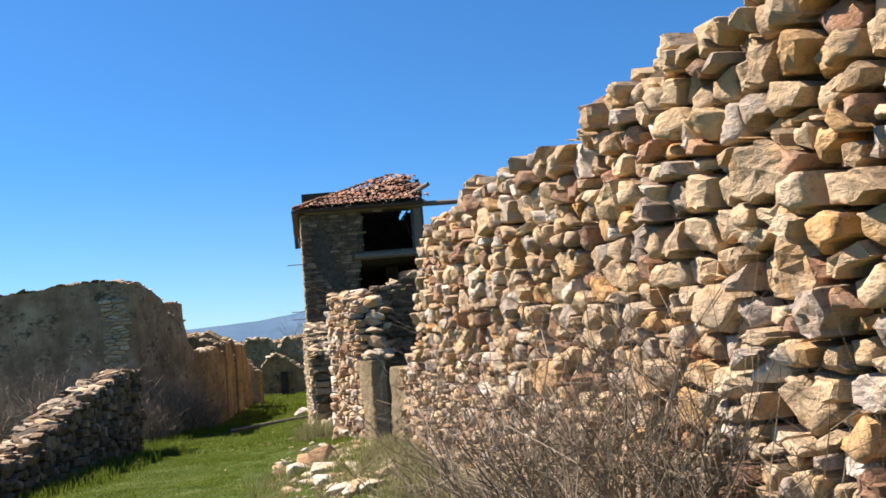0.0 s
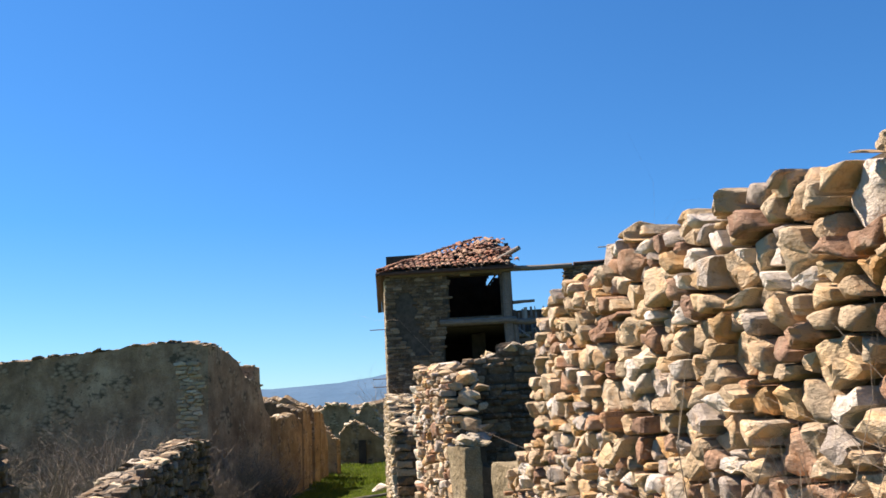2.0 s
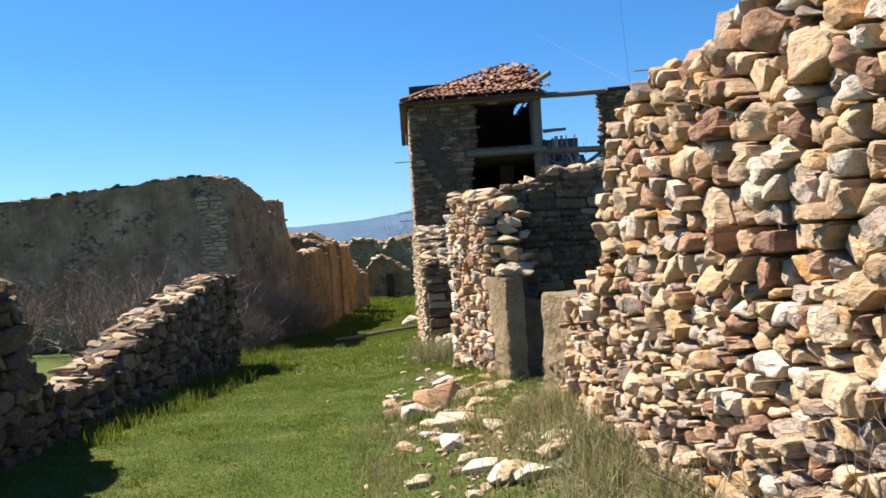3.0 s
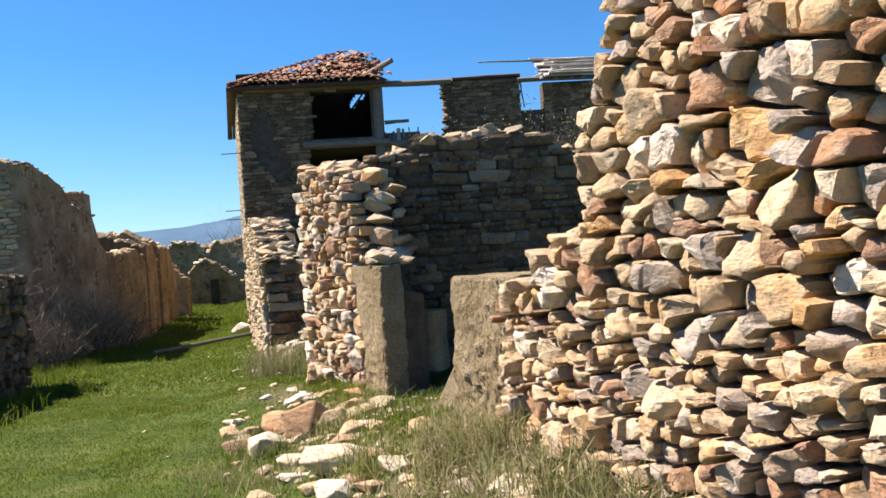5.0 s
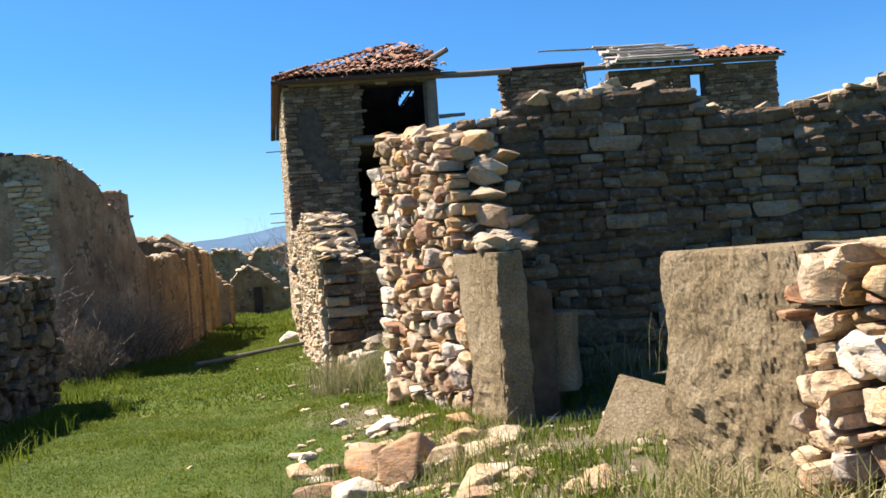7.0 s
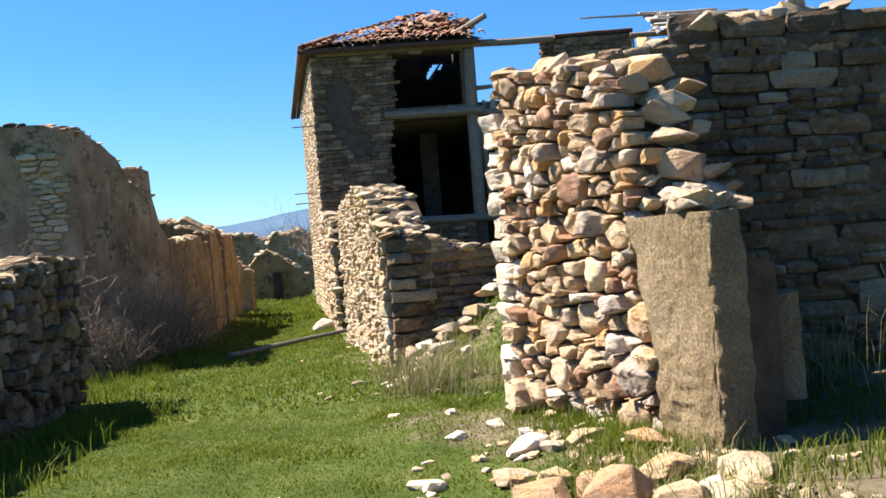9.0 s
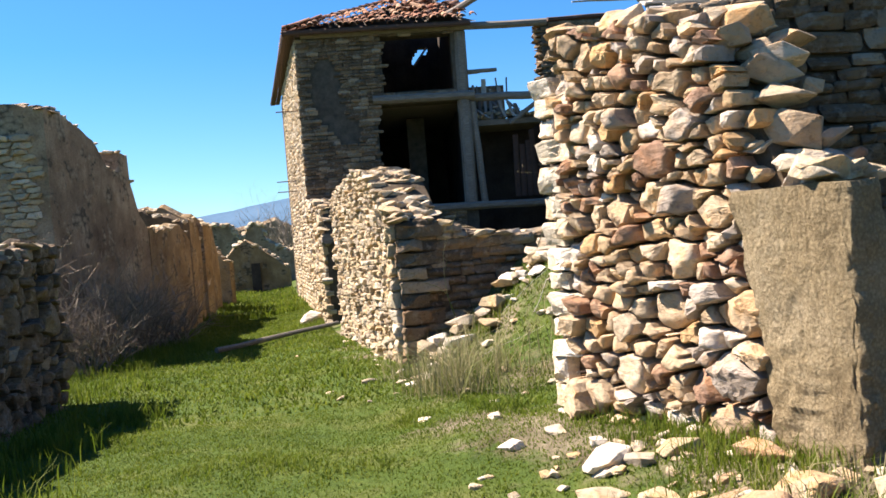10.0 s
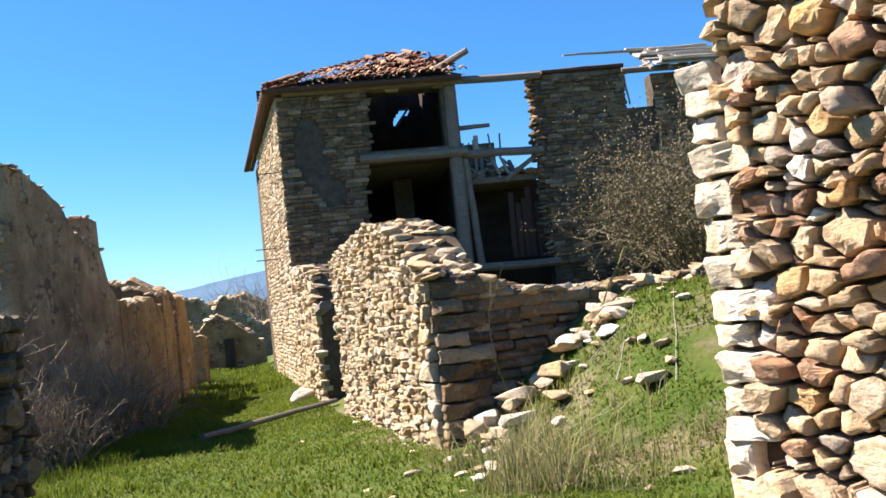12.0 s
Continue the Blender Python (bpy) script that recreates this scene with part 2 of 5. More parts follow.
M_GRASS = leaf_mat("fresh_grass", [(0.072, 0.115, 0.012), (0.10, 0.148, 0.015), (0.15, 0.182, 0.028), (0.09, 0.135, 0.013)], 0.45)
M_STRAW = leaf_mat("dry_straw", [(0.27, 0.245, 0.14), (0.34, 0.30, 0.18), (0.20, 0.205, 0.085), (0.13, 0.16, 0.045)], 0.3)
M_TWIG = leaf_mat("dry_twigs", [(0.137, 0.105, 0.0806), (0.209, 0.165, 0.129), (0.29, 0.234, 0.186)], 0.0)
M_BUSH = leaf_mat("olive_bush", [(0.0812, 0.0718, 0.0406), (0.137, 0.116, 0.0718), (0.193, 0.162, 0.113)], 0.1)
# The blue haze of distance is mixed into the hills' colour.
M_HILL = ground_like("haze_blue_hills", [(0.35, (0.039, 0.087, 0.15)), (0.65, (0.057, 0.111, 0.18))], 0.004, bump_d=0.01)
M_IRON, _nt, _b = node_mat("rusted_iron")
_c = ramp(_nt, noise_tex(_nt, 30), [(0.3, (0.05, 0.035, 0.03)), (0.7, (0.14, 0.08, 0.055))])
_nt.links.new(_c, _b.inputs["Base Color"])
_b.inputs["Roughness"].default_value = 0.8
_b.inputs["Metallic"].default_value = 0.4


# ---- helpers for meshes ----
def link_mesh(name, verts, faces, material, parent=None, label="", smooth=False):
    me = bpy.data.meshes.new(name)
    me.from_pydata([tuple(v) for v in verts], [], [tuple(f) for f in faces])
    me.materials.append(material)
    if smooth:
        me.shade_smooth()
    me.update()
    ob = new(name, me)
    if parent is not None:
        ob.parent = parent
    return tagged(ob, label)


def part(name, bm, material, parent, label=""):
    me = bpy.data.meshes.new(name)
    bmesh.ops.recalc_face_normals(bm, faces=bm.faces[:])
    bm.to_mesh(me)
    bm.free()
    me.materials.append(material)
    ob = new(name, me)
    if parent is not None:
        ob.parent = parent
    return tagged(ob, label)


def lerp_table(table, u):
    if u <= table[0][0]:
        return table[0][1]
    for (a, va), (b, vb) in zip(table, table[1:]):
        if u <= b:
            return va + (vb - va) * (u - a) / max(1e-6, b - a)
    return table[-1][1]


def wob(x, y=0.0, z=0.0):
    return noise.noise((x, y, z))


def smooth01(t):
    t = min(1.0, max(0.0, t))
    return t * t * (3 - 2 * t)


# ---- ground ----
STREET = [(-8, 0.12), (0, 0.08), (4, 0.0), (10, -0.1), (14, -0.15), (20, -0.38), (28, -0.68), (40, -0.8), (60, -0.7), (120, -2.0), (3000, -30.0)]
RIGHT_LINE = [(-20, 6.4), (3.4, 0.87), (8.97, -0.445), (9.7, -0.62), (12.1, -1.0), (14.1, -1.85), (18.4, -2.85), (23, -3.68), (30.7, -4.75), (38, -5.9), (60, -9.0)]
BANK = [(0, 0.40), (8.6, 0.50), (10.0, 0.36), (12.5, 0.24), (14.2, 0.16), (16.5, 0.12), (18.3, 0.08), (22, 0.12), (30, 0.14), (60, 0.2)]


def ground_z(x, y):
    base = lerp_table(STREET, y)
    d = x - lerp_table(RIGHT_LINE, y)
    fade = 1.0 if y < 45 else max(0.0, 1 - (y - 45) / 15)
    z = base + lerp_table(BANK, y) * smooth01((d + 1.5) / 1.5) * fade
    if d > 0 and y < 60:
        if 14.0 < y:
            w = smooth01((y - 14.0) / 1.2)
            z += w * (0.92 + 0.34 * smooth01((y - 15.0) / 2.5)) * smooth01(d / (3.6 - 1.6 * smooth01((y - 15.0) / 2.5))) * fade
        else:
            z += 0.18 * smooth01(d / 2.0)
    if x < -7.0:
        z += 0.12 * smooth01((-7.0 - x) / 2) * (1 if y < 60 else 0)
    near = max(abs(x + 2), abs(y - 15))
    if near < 60:
        z += 0.035 * wob(x * 0.9, y * 0.9) + 0.015 * wob(x * 3.1, y * 3.1, 4)
    return z


def bareness(x, y):
    """How far the turf is worn off: on the stony bank below the right-hand walls, in the gateway and on the yard slope."""
    d = lerp_table(RIGHT_LINE, y) - x
    if y > 60 or abs(x) > 30:
        return 0.0
    w = 0.55 * smooth01((1.25 - d) / 1.0) * smooth01((d + 2.6) / 1.0) if y < 14.5 else 0.30 * smooth01((0.9 - d) / 0.8)
    return max(0.0, min(1.0, w + 0.35 * wob(x * 1.3, y * 1.3, 8.0) * (1 if w > 0.05 else 0)))


def axis(lo, hi, step, far):
    vals = list(np.arange(lo, hi + 1e-6, step))
    s, v = step, vals[-1]
    while v < far:
        s *= 1.35
        v += s
        vals.append(v)
    s, v = step, vals[0]
    while v > -far:
        s *= 1.35
        v -= s
        vals.insert(0, v)
    return vals


gx, gy = axis(-9.0, 5.0, 0.16, 3000), axis(-2.0, 34.0, 0.16, 3000)
gverts = [(x, y, ground_z(x, y)) for y in gy for x in gx]
nx = len(gx)
gfaces = [(j * nx + i, j * nx + i + 1, (j + 1) * nx + i + 1, (j + 1) * nx + i) for j in range(len(gy) - 1) for i in range(nx - 1)]
ground = tagged(link_mesh("ground", gverts, gfaces, M_SOIL, smooth=True), "green turf and bare earth of a village lane", "ground", kind="structure")
ground.data.attributes.new("bare", "FLOAT", "POINT").data.foreach_set("value", [bareness(v[0], v[1]) for v in gverts])


# ---- stones ----
def stone_template(rng, n=5, power=3.2, knobbly=0.10, fall=0.5):
    """A rubble stone: a rounded irregular block, x across, z up, face towards -y, about 1 in size; (verts, faces)."""
    planes = [(rng.uniform(-0.55, 0.55), rng.uniform(-0.55, 0.55), rng.uniform(0.36, 0.52)) for _ in range(5)]
    corner = [rng.uniform(0.82, 1.06) for _ in range(4)]
    verts, faces = [], []
    ox, oz = rng.uniform(0, 50), rng.uniform(0, 50)
    for j in range(n + 1):
        for i in range(n + 1):
            a, c = 2 * i / n - 1, 2 * j / n - 1
            m = max(abs(a), abs(c))
            k = (abs(a) ** power + abs(c) ** power) ** (1 / power)
            s = m / k if k > 1e-6 else 1
            q = (corner[0] * (1 - a) * (1 - c) + corner[1] * (1 + a) * (1 - c) + corner[2] * (1 - a) * (1 + c) + corner[3] * (1 + a) * (1 + c)) / 4
            x, z = 0.5 * a * s * (1 + (q - 1) * m), 0.5 * c * s * (1 + (q - 1) * m)
            h = min(p[2] - p[0] * x - p[1] * z for p in planes)
            h += knobbly * noise.noise((ox + 2.6 * x, oz + 2.6 * z, 0))
            h *= 1 - fall * m ** 6
            verts.append((x * (1 + 0.05 * noise.noise((ox, 5 * a, 5 * c))), -h, z * (1 + 0.05 * noise.noise((oz, 5 * c, 5 * a)))))
    for j in range(n):
        for i in range(n):
            p = j * (n + 1) + i
            faces.append((p, p + 1, p + n + 2, p + n + 1))
    rim = [i for i in range(n + 1)] + [j * (n + 1) + n for j in range(1, n + 1)] + [n * (n + 1) + i for i in range(n - 1, -1, -1)] + [j * (n + 1) for j in range(n - 1, 0, -1)]
    back = len(verts)
    for r in rim:
        x, y, z = verts[r]
        verts.append((x * 0.93, 0.45, z * 0.93))
    for k in range(len(rim)):
        k2 = (k + 1) % len(rim)
        faces.append((rim[k2], rim[k], back + k, back + k2))
    faces.append(tuple(back + k for k in range(len(rim))))
    return np.array(verts), faces


rng = random.Random(11)
ROUGH = [stone_template(rng, 5) for _ in range(26)]
SLABBY = [stone_template(rng, 4, 9.0, 0.06, 0.35) for _ in range(14)]
SMALL = [stone_template(rng, 3, 8.0, 0.08, 0.35) for _ in range(14)]
_cache = {}


def template_mesh(kind, index, material):
    key = (id(kind), index, material.name)
    if key not in _cache:
        me = bpy.data.meshes.new("stone")
        me.from_pydata([tuple(v) for v in kind[index][0]], [], kind[index][1])
        me.materials.append(material)
        me.update()
        _cache[key] = me
    return _cache[key]


class Pile:
    """Stones gathered into one joined mesh."""

    def __init__(self):
        self.verts, self.faces, self.count = [], [], 0

    def put(self, template, m):
        v = template[0] @ np.array(m.to_3x3()).T + np.array(m.translation)
        self.verts.append(v)
        self.faces += [tuple(i + self.count for i in f) for f in template[1]]
        self.count += len(v)

    def link(self, name, material, parent, label=""):
        if not self.count:
            return None
        ob = link_mesh(name, np.concatenate(self.verts), self.faces, material, parent, label)
        return tagged(ob, kind="stuff")


class Face:
    """A wall's face: u runs from p to q along the ground, z is up, and the face looks to the right of that way (side=1) or its left (-1)."""

    def __init__(self, p, q, side=1):
        self.p, self.q = Vector((*p, 0)), Vector((*q, 0))
        self.length = (self.q - self.p).length
        self.d = (self.q - self.p).normalized()
        self.n = Vector((self.d.y, -self.d.x, 0)) * side
        # stone's own axes: x along the wall, -y out of it
        self.basis = Matrix((self.n.cross(Vector((0, 0, 1))), -self.n, (0, 0, 1))).transposed()
        if self.basis.determinant() < 0:
            self.basis = Matrix((-self.n.cross(Vector((0, 0, 1))), -self.n, (0, 0, 1))).transposed()

    def at(self, u, z, out=0.0):
        v = self.p + self.d * u + self.n * out
        return Vector((v.x, v.y, z))


def wall_core(name, face, tops, thick, material, label, foot=-0.5, inset=0.05, parent=None, lower=0.05, step=0.25, rough=0.05, kind="structure", category="wall"):
    """The body of a wall behind its face: a thick prism with a broken top line."""
    us = sorted(set(list(np.arange(0, face.length, step)) + [face.length] + [u for u, _ in tops if 0 <= u <= face.length]))
    verts, faces = [], []
    for u in us:
        t = lerp_table(tops, u) - lower + rough * wob(u * 4.1, face.p.x, face.p.y)
        g = ground_z(*face.at(u, 0, -thick / 2)[:2]) + foot
        t = max(t, g + 0.2)
        for out, z in ((-inset, g), (-inset, t), (-thick / 2, t + rough * 0.6), (-thick, t - rough * 0.4), (-thick, g)):
            verts.append(face.at(u, z, out))
    for k in range(len(us) - 1):
        a, b = 5 * k, 5 * k + 5
        for i in range(5):
            j = (i + 1) % 5
            faces.append((a + i, b + i, b + j, a + j))
    faces.append((0, 1, 2, 3, 4))
    e = 5 * (len(us) - 1)
    faces.append((e + 4, e + 3, e + 2, e + 1, e))
    bm = bmesh.new()
    bv = [bm.verts.new(v) for v in verts]
    for f in faces:
        bm.faces.new([bv[i] for i in f])
    ob = part(name, bm, material, parent, label)
    return tagged(ob, "", category, kind=kind)


def lay_stones(owner, face, tops, size, material, seed, nearest=None, kinds=None, ratio=(1.0, 2.4), depth=0.22, foot=-0.15, out=0.0, u0=0.0, u1=None,
               gap=0.0, tilt=6.0, skip=None, name="stone", big=0.12, bulge=1.0):
    """Rubble on a face, in wavering courses below the line of tops. nearest(u, z): pieces that are objects of their own; the rest is joined."""
    r = random.Random(seed)
    kinds = kinds or ROUGH
    u1 = face.length if u1 is None else u1
    pile, singles = Pile(), 0
    gmin = min(ground_z(*face.at(u, 0)[:2]) for u in np.linspace(u0, u1, 12)) + foot
    zmax = max(t for _, t in tops) + 0.1
    z, row = gmin, 0
    while z < zmax:
        h = r.uniform(*size)
        u = u0 - r.uniform(0, 0.1)
        while u < u1:
            w = h * r.uniform(*ratio)
            hh = h * r.uniform(0.86, 1.12)
            if r.random() < big:
                w, hh = w * 1.35, hh * 1.6
            uc = min(max(u + w / 2, u0 + w * 0.42), u1 - w * 0.42)
            zc = z + h / 2 + 0.05 * wob(uc * 0.9, row * 0.37, seed) + (hh - h) * 0.3
            top = lerp_table(tops, uc)
            low = ground_z(*face.at(uc, 0)[:2]) + foot
            if zc < top - 0.02 and zc > low and not (skip and skip(uc, zc)):
                dd = depth * r.uniform(0.75, 1.25) * bulge
                turn = Euler((radians(r.uniform(-tilt, tilt)), radians(r.uniform(-tilt, tilt)), radians(r.uniform(-tilt, tilt)))).to_matrix()
                flip = Matrix.Diagonal((r.choice((-1, 1)), 1, r.choice((-1, 1))))
                flip = flip if flip.determinant() > 0 else Matrix.Diagonal((-flip[0][0], 1, flip[2][2])) 
                m3 = face.basis @ turn @ Matrix.Diagonal((w - gap, dd, hh - gap)) @ flip
                m = Matrix.Translation(face.at(uc, zc, out - 0.30 * dd + r.uniform(-0.02, 0.03))) @ m3.to_4x4()
                idx = r.randrange(len(kinds))
                if nearest and nearest(uc, zc) and singles < 300:
                    ob = new(name, template_mesh(kinds, idx, material))
                    ob.parent = owner
                    ob.matrix_basis = m
                    singles += 1
                else:
                    pile.put(kinds[idx], m)
            u += w * r.uniform(0.90, 1.0)
        z += h * 0.93
        row += 1
    pile.link("stonework", material, owner)


def clip(poly, nx_, nz_, c):
    """The part of a polygon where nx*x + nz*z <= c."""
    out = []
    for k in range(len(poly)):
        a, b = poly[k], poly[(k + 1) % len(poly)]
        da, db = nx_ * a[0] + nz_ * a[1] - c, nx_ * b[0] + nz_ * b[1] - c
        if da <= 0:
            out.append(a)
        if (da < 0 < db) or (db < 0 < da):
            t = da / (da - db)
            out.append((a[0] + (b[0] - a[0]) * t, a[1] + (b[1] - a[1]) * t))
    return out


def cell_stone(poly, r, thick, gap, rough):
    """A broken-faced stone that fills a cell of the wall: x along, y out of the face (0 is the face), z up, round the cell's middle."""
    cx, cz = sum(p[0] for p in poly) / len(poly), sum(p[1] for p in poly) / len(poly)
    pts = []
    n = len(poly)
    for k in range(n):
        a, b = poly[k], poly[(k + 1) % n]
        ln = math.hypot(b[0] - a[0], b[1] - a[1])
        lo, hi = r.uniform(0.03, 0.16), 1 - r.uniform(0.03, 0.16)
        if r.random() < 0.22:
            lo = r.uniform(0.2, 0.38)
        cuts = (lo, hi) if ln < 0.11 else (lo, r.uniform(0.42, 0.6), hi)
        for c, t in enumerate(cuts):
            x, z = a[0] + (b[0] - a[0]) * t - cx, a[1] + (b[1] - a[1]) * t - cz
            ll = math.hypot(x, z) + 1e-6
            k_ = max(0.3, 1 - (gap * r.uniform(0.2, 2.2) + (0.012 * r.random() if c == 1 else 0)) / ll)
            pts.append((x * k_, z * k_))
    size = math.sqrt(max(1e-4, (max(p[0] for p in pts) - min(p[0] for p in pts)) * (max(p[1] for p in pts) - min(p[1] for p in pts))))
    tx, tz = r.gauss(0, 0.16), r.gauss(0.03, 0.18)
    breaks = [(r.uniform(0, math.tau), r.uniform(0.45, 1.3), r.uniform(0.06, 0.36) * size) for _ in range(r.choice((1, 2, 2, 3)))]

    def height(x, z):
        h = thick + tx * x + tz * z
        for a, k, c in breaks:
            h = min(h, thick + k * (c - x * math.cos(a) - z * math.sin(a)))
        return max(0.008, h)
    o = r.uniform(0, 60)
    verts, faces = [], []
    m = len(pts)
    rings = ((0.90, None), (1.0, 0.0), (0.965, 0.78), (0.85, 0.99), (0.48, 1.0))
    if size > 0.17:
        rings = ((0.90, None), (1.0, 0.0), (0.972, 0.75), (0.91, 0.97), (0.74, 1.0), (0.50, 1.0), (0.24, 1.0))
    amount = rough * min(size, 0.13)
    for s, f in rings:
        for x, z in pts:
            if f is None:
                verts.append((x * s, -0.14, z * s))
            else:
                h = height(x * s, z * s)
                j = amount * (noise.noise((o + x * s * 14, z * s * 22, o)) + 0.6 * noise.noise((o + x * s * 40, z * s * 55, o)))
                verts.append((x * s + j * 0.4, h * f - (0.02 if f == 0 else 0) + j * (0.4 if f == 0 else 1), z * s + j * 0.3))
    verts.append((0, height(0, 0), 0))
    last = len(rings) - 1
    for q in range(last):
        for k in range(m):
            k2 = (k + 1) % m
            faces.append((q * m + k, q * m + k2, (q + 1) * m + k2, (q + 1) * m + k))
    for k in range(m):
        faces.append((last * m + k, last * m + (k + 1) % m, (last + 1) * m))
    return (cx, cz), verts, faces, m


def fit_stones(owner, face, tops, size, material, seed, nearest=None, ratio=(1.0, 2.2), thick=0.06, foot=-0.15, u0=0.0, u1=None, stretch=1.5, gap=0.007,
               rough=0.10, name="stone", big=0.12, limit=300, jitter=0.2, skip=None):
    """Irregular stones that fit one another, filling a face up to its broken top; the nearest as objects, the rest joined."""
    r = random.Random(seed)
    u1 = face.length if u1 is None else u1
    gmin = min(ground_z(*face.at(u, 0)[:2]) for u in np.linspace(u0, u1, 12)) + foot - 0.2
    zmax = max(t for _, t in tops) + 0.35
    seeds, z, row = [], gmin, 0
    while z < zmax:
        h = r.uniform(*size)
        u = u0 - 0.5 + r.uniform(0, 0.2)
        while u < u1 + 0.5:
            w = h * r.uniform(*ratio)
            wt = r.uniform(-0.3, 0.3) * h * h + (r.uniform(0.6, 2.2) * h * h if r.random() < big else 0)
            seeds.append((u + w / 2, z + h / 2 + 0.06 * wob(u * 0.9, row * 0.37, seed) + r.uniform(-jitter, jitter) * h, wt))
            u += w
        z += h
        row += 1
    arr = np.array([(a, b * stretch) for a, b, _ in seeds])
    wts = np.array([w for *_, w in seeds])
    verts_all, faces_all, soft_all, count, singles = [], [], [], 0, 0
    rot = Matrix((face.d, face.n, (0, 0, 1))).transposed()
    if rot.determinant() < 0:
        turned = True
    else:
        turned = False
    for i, (su, sz, _) in enumerate(seeds):
        if su < u0 or su > u1 or sz > lerp_table(tops, su) - 0.03 or sz < ground_z(*face.at(su, 0)[:2]) + foot or (skip and skip(su, sz)):
            continue
        d2 = ((arr - arr[i]) ** 2).sum(1)
        near_i = np.argsort(d2)[1:22]
        a = arr[i]
        poly = [(a[0] - 0.5, a[1] - 0.5), (a[0] + 0.5, a[1] - 0.5), (a[0] + 0.5, a[1] + 0.5), (a[0] - 0.5, a[1] + 0.5)]
        for j in near_i:
            b = arr[j]
            nx_, nz_ = 2 * (b[0] - a[0]), 2 * (b[1] - a[1])
            poly = clip(poly, nx_, nz_, b @ b - a @ a + wts[i] - wts[j])
            if len(poly) < 3:
                break
        if len(poly) < 3:
            continue
        poly = [(p[0], p[1] / stretch) for p in poly]
        clean = [p for k, p in enumerate(poly) if math.hypot(p[0] - poly[k - 1][0], p[1] - poly[k - 1][1]) > 0.012]
        if len(clean) < 3:
            continue
        (cx, cz), verts, faces, ring = cell_stone(clean, r, thick * r.uniform(0.5, 1.6), gap, rough)
        mild = r.random() < 0.5
        soft = [mild and k >= 2 * ring for k in range(len(faces))]
        if turned:
            faces = [f[::-1] for f in faces]
        where = face.at(cx, cz, r.uniform(-0.045, 0.03))
        vw = [rot @ Vector(v) for v in verts]
        if nearest and singles < limit and nearest(cx, cz):
            ob = link_mesh(name, vw, [f[::-1] for f in faces], material, owner)
            ob.data.polygons.foreach_set("use_smooth", soft)
            ob.location = where
            singles += 1
        else:
            verts_all += [v + where for v in vw]
            faces_all += [tuple(k + count for k in f[::-1]) for f in faces]
            count += len(vw)
            soft_all += soft
    if count:
        rest = tagged(link_mesh("stonework", verts_all, faces_all, material, owner), kind="stuff")
        rest.data.polygons.foreach_set("use_smooth", soft_all)


def quoins(owner, face, u_end, sign, z0, z1, material, seed, wide=(0.2, 0.36), tall=(0.11, 0.19), thick=0.05):
    """Squared blocks up a wall's corner, long and short by turns."""
    r = random.Random(seed)
    rot = Matrix((face.d, face.n, (0, 0, 1))).transposed()
    turned = rot.determinant() < 0
    z, k = z0, 0
    while z < z1:
        h = r.uniform(*tall)
        w = wide[k % 2] * r.uniform(0.85, 1.15)
        a, b = sorted((u_end + sign * r.uniform(-0.02, 0.02), u_end + sign * w))
        (cx, cz), verts, faces, _ = cell_stone([(a, z), (b, z + r.uniform(-0.01, 0.01)), (b, z + h), (a, z + h + r.uniform(-0.01, 0.01))], r, thick, 0.006, 0.05)
        if not turned:
            faces = [f[::-1] for f in faces]
        ob = link_mesh("quoin", [rot @ Vector(v) for v in verts], faces, material, owner)
        ob.location = face.at(cx, cz, r.uniform(-0.01, 0.015))
        z += h
        k += 1


def hull_stone(seed):
    q = random.Random(seed)
    bm = bmesh.new()
    for _ in range(16):
        v = Vector((q.gauss(0, 1), q.gauss(0, 1), q.gauss(0, 1))).normalized()
        bm.verts.new(v / max(abs(v.x), abs(v.y), abs(v.z)) ** 0.95 * 0.5 * q.uniform(0.72, 1.0))
    res = bmesh.ops.convex_hull(bm, input=bm.verts[:])
    bmesh.ops.delete(bm, geom=[g for g in res["geom_interior"] if isinstance(g, bmesh.types.BMVert)], context="VERTS")
    bmesh.ops.bevel(bm, geom=bm.edges[:], offset=0.018, segments=1, affect="EDGES")
    bmesh.ops.recalc_face_normals(bm, faces=bm.faces[:])
    bm.verts.index_update()
    out = np.array([v.co[:] for v in bm.verts]), [tuple(v.index for v in f.verts) for f in bm.faces]
    bm.free()
    return out


HULLS = [hull_stone(300 + k) for k in range(14)]


def top_stones(owner, face, tops, thick, size, material, seed, flat=0.5, per_metre=7, u0=0.0, u1=None, single=False):
    """Loose stones along a broken wall's top."""
    r = random.Random(seed)
    pile = Pile()
    u1 = face.length if u1 is None else u1
    for _ in range(int((u1 - u0) * per_metre)):
        u = r.uniform(u0, u1)
        w = r.uniform(*size)
        o = -r.uniform(0.02, thick - 0.05)
        z = lerp_table(tops, u) - 0.06 + w * flat * 0.25
        turn = Euler((radians(r.uniform(-18, 18)), radians(r.uniform(-18, 18)), radians(r.uniform(0, 360)))).to_matrix()
        m = Matrix.Translation(face.at(u, z, o)) @ (turn @ Matrix.Diagonal((w, w * r.uniform(0.7, 1.1), w * flat * r.uniform(0.7, 1.3)))).to_4x4()
        pick = r.randrange(len(HULLS))
        if single:
            ob = new("capping_stone", template_mesh(HULLS, pick, material))
            ob.parent = owner
            ob.matrix_basis = m
        else:
            pile.put(HULLS[pick], m)
    pile.link("loose_capping", material, owner)


# ---- the near wall beside the lane, as far as the gate ----
E_FACE = Face((2.665, -4.2), (-0.445, 8.97), -1)
EU = E_FACE.length


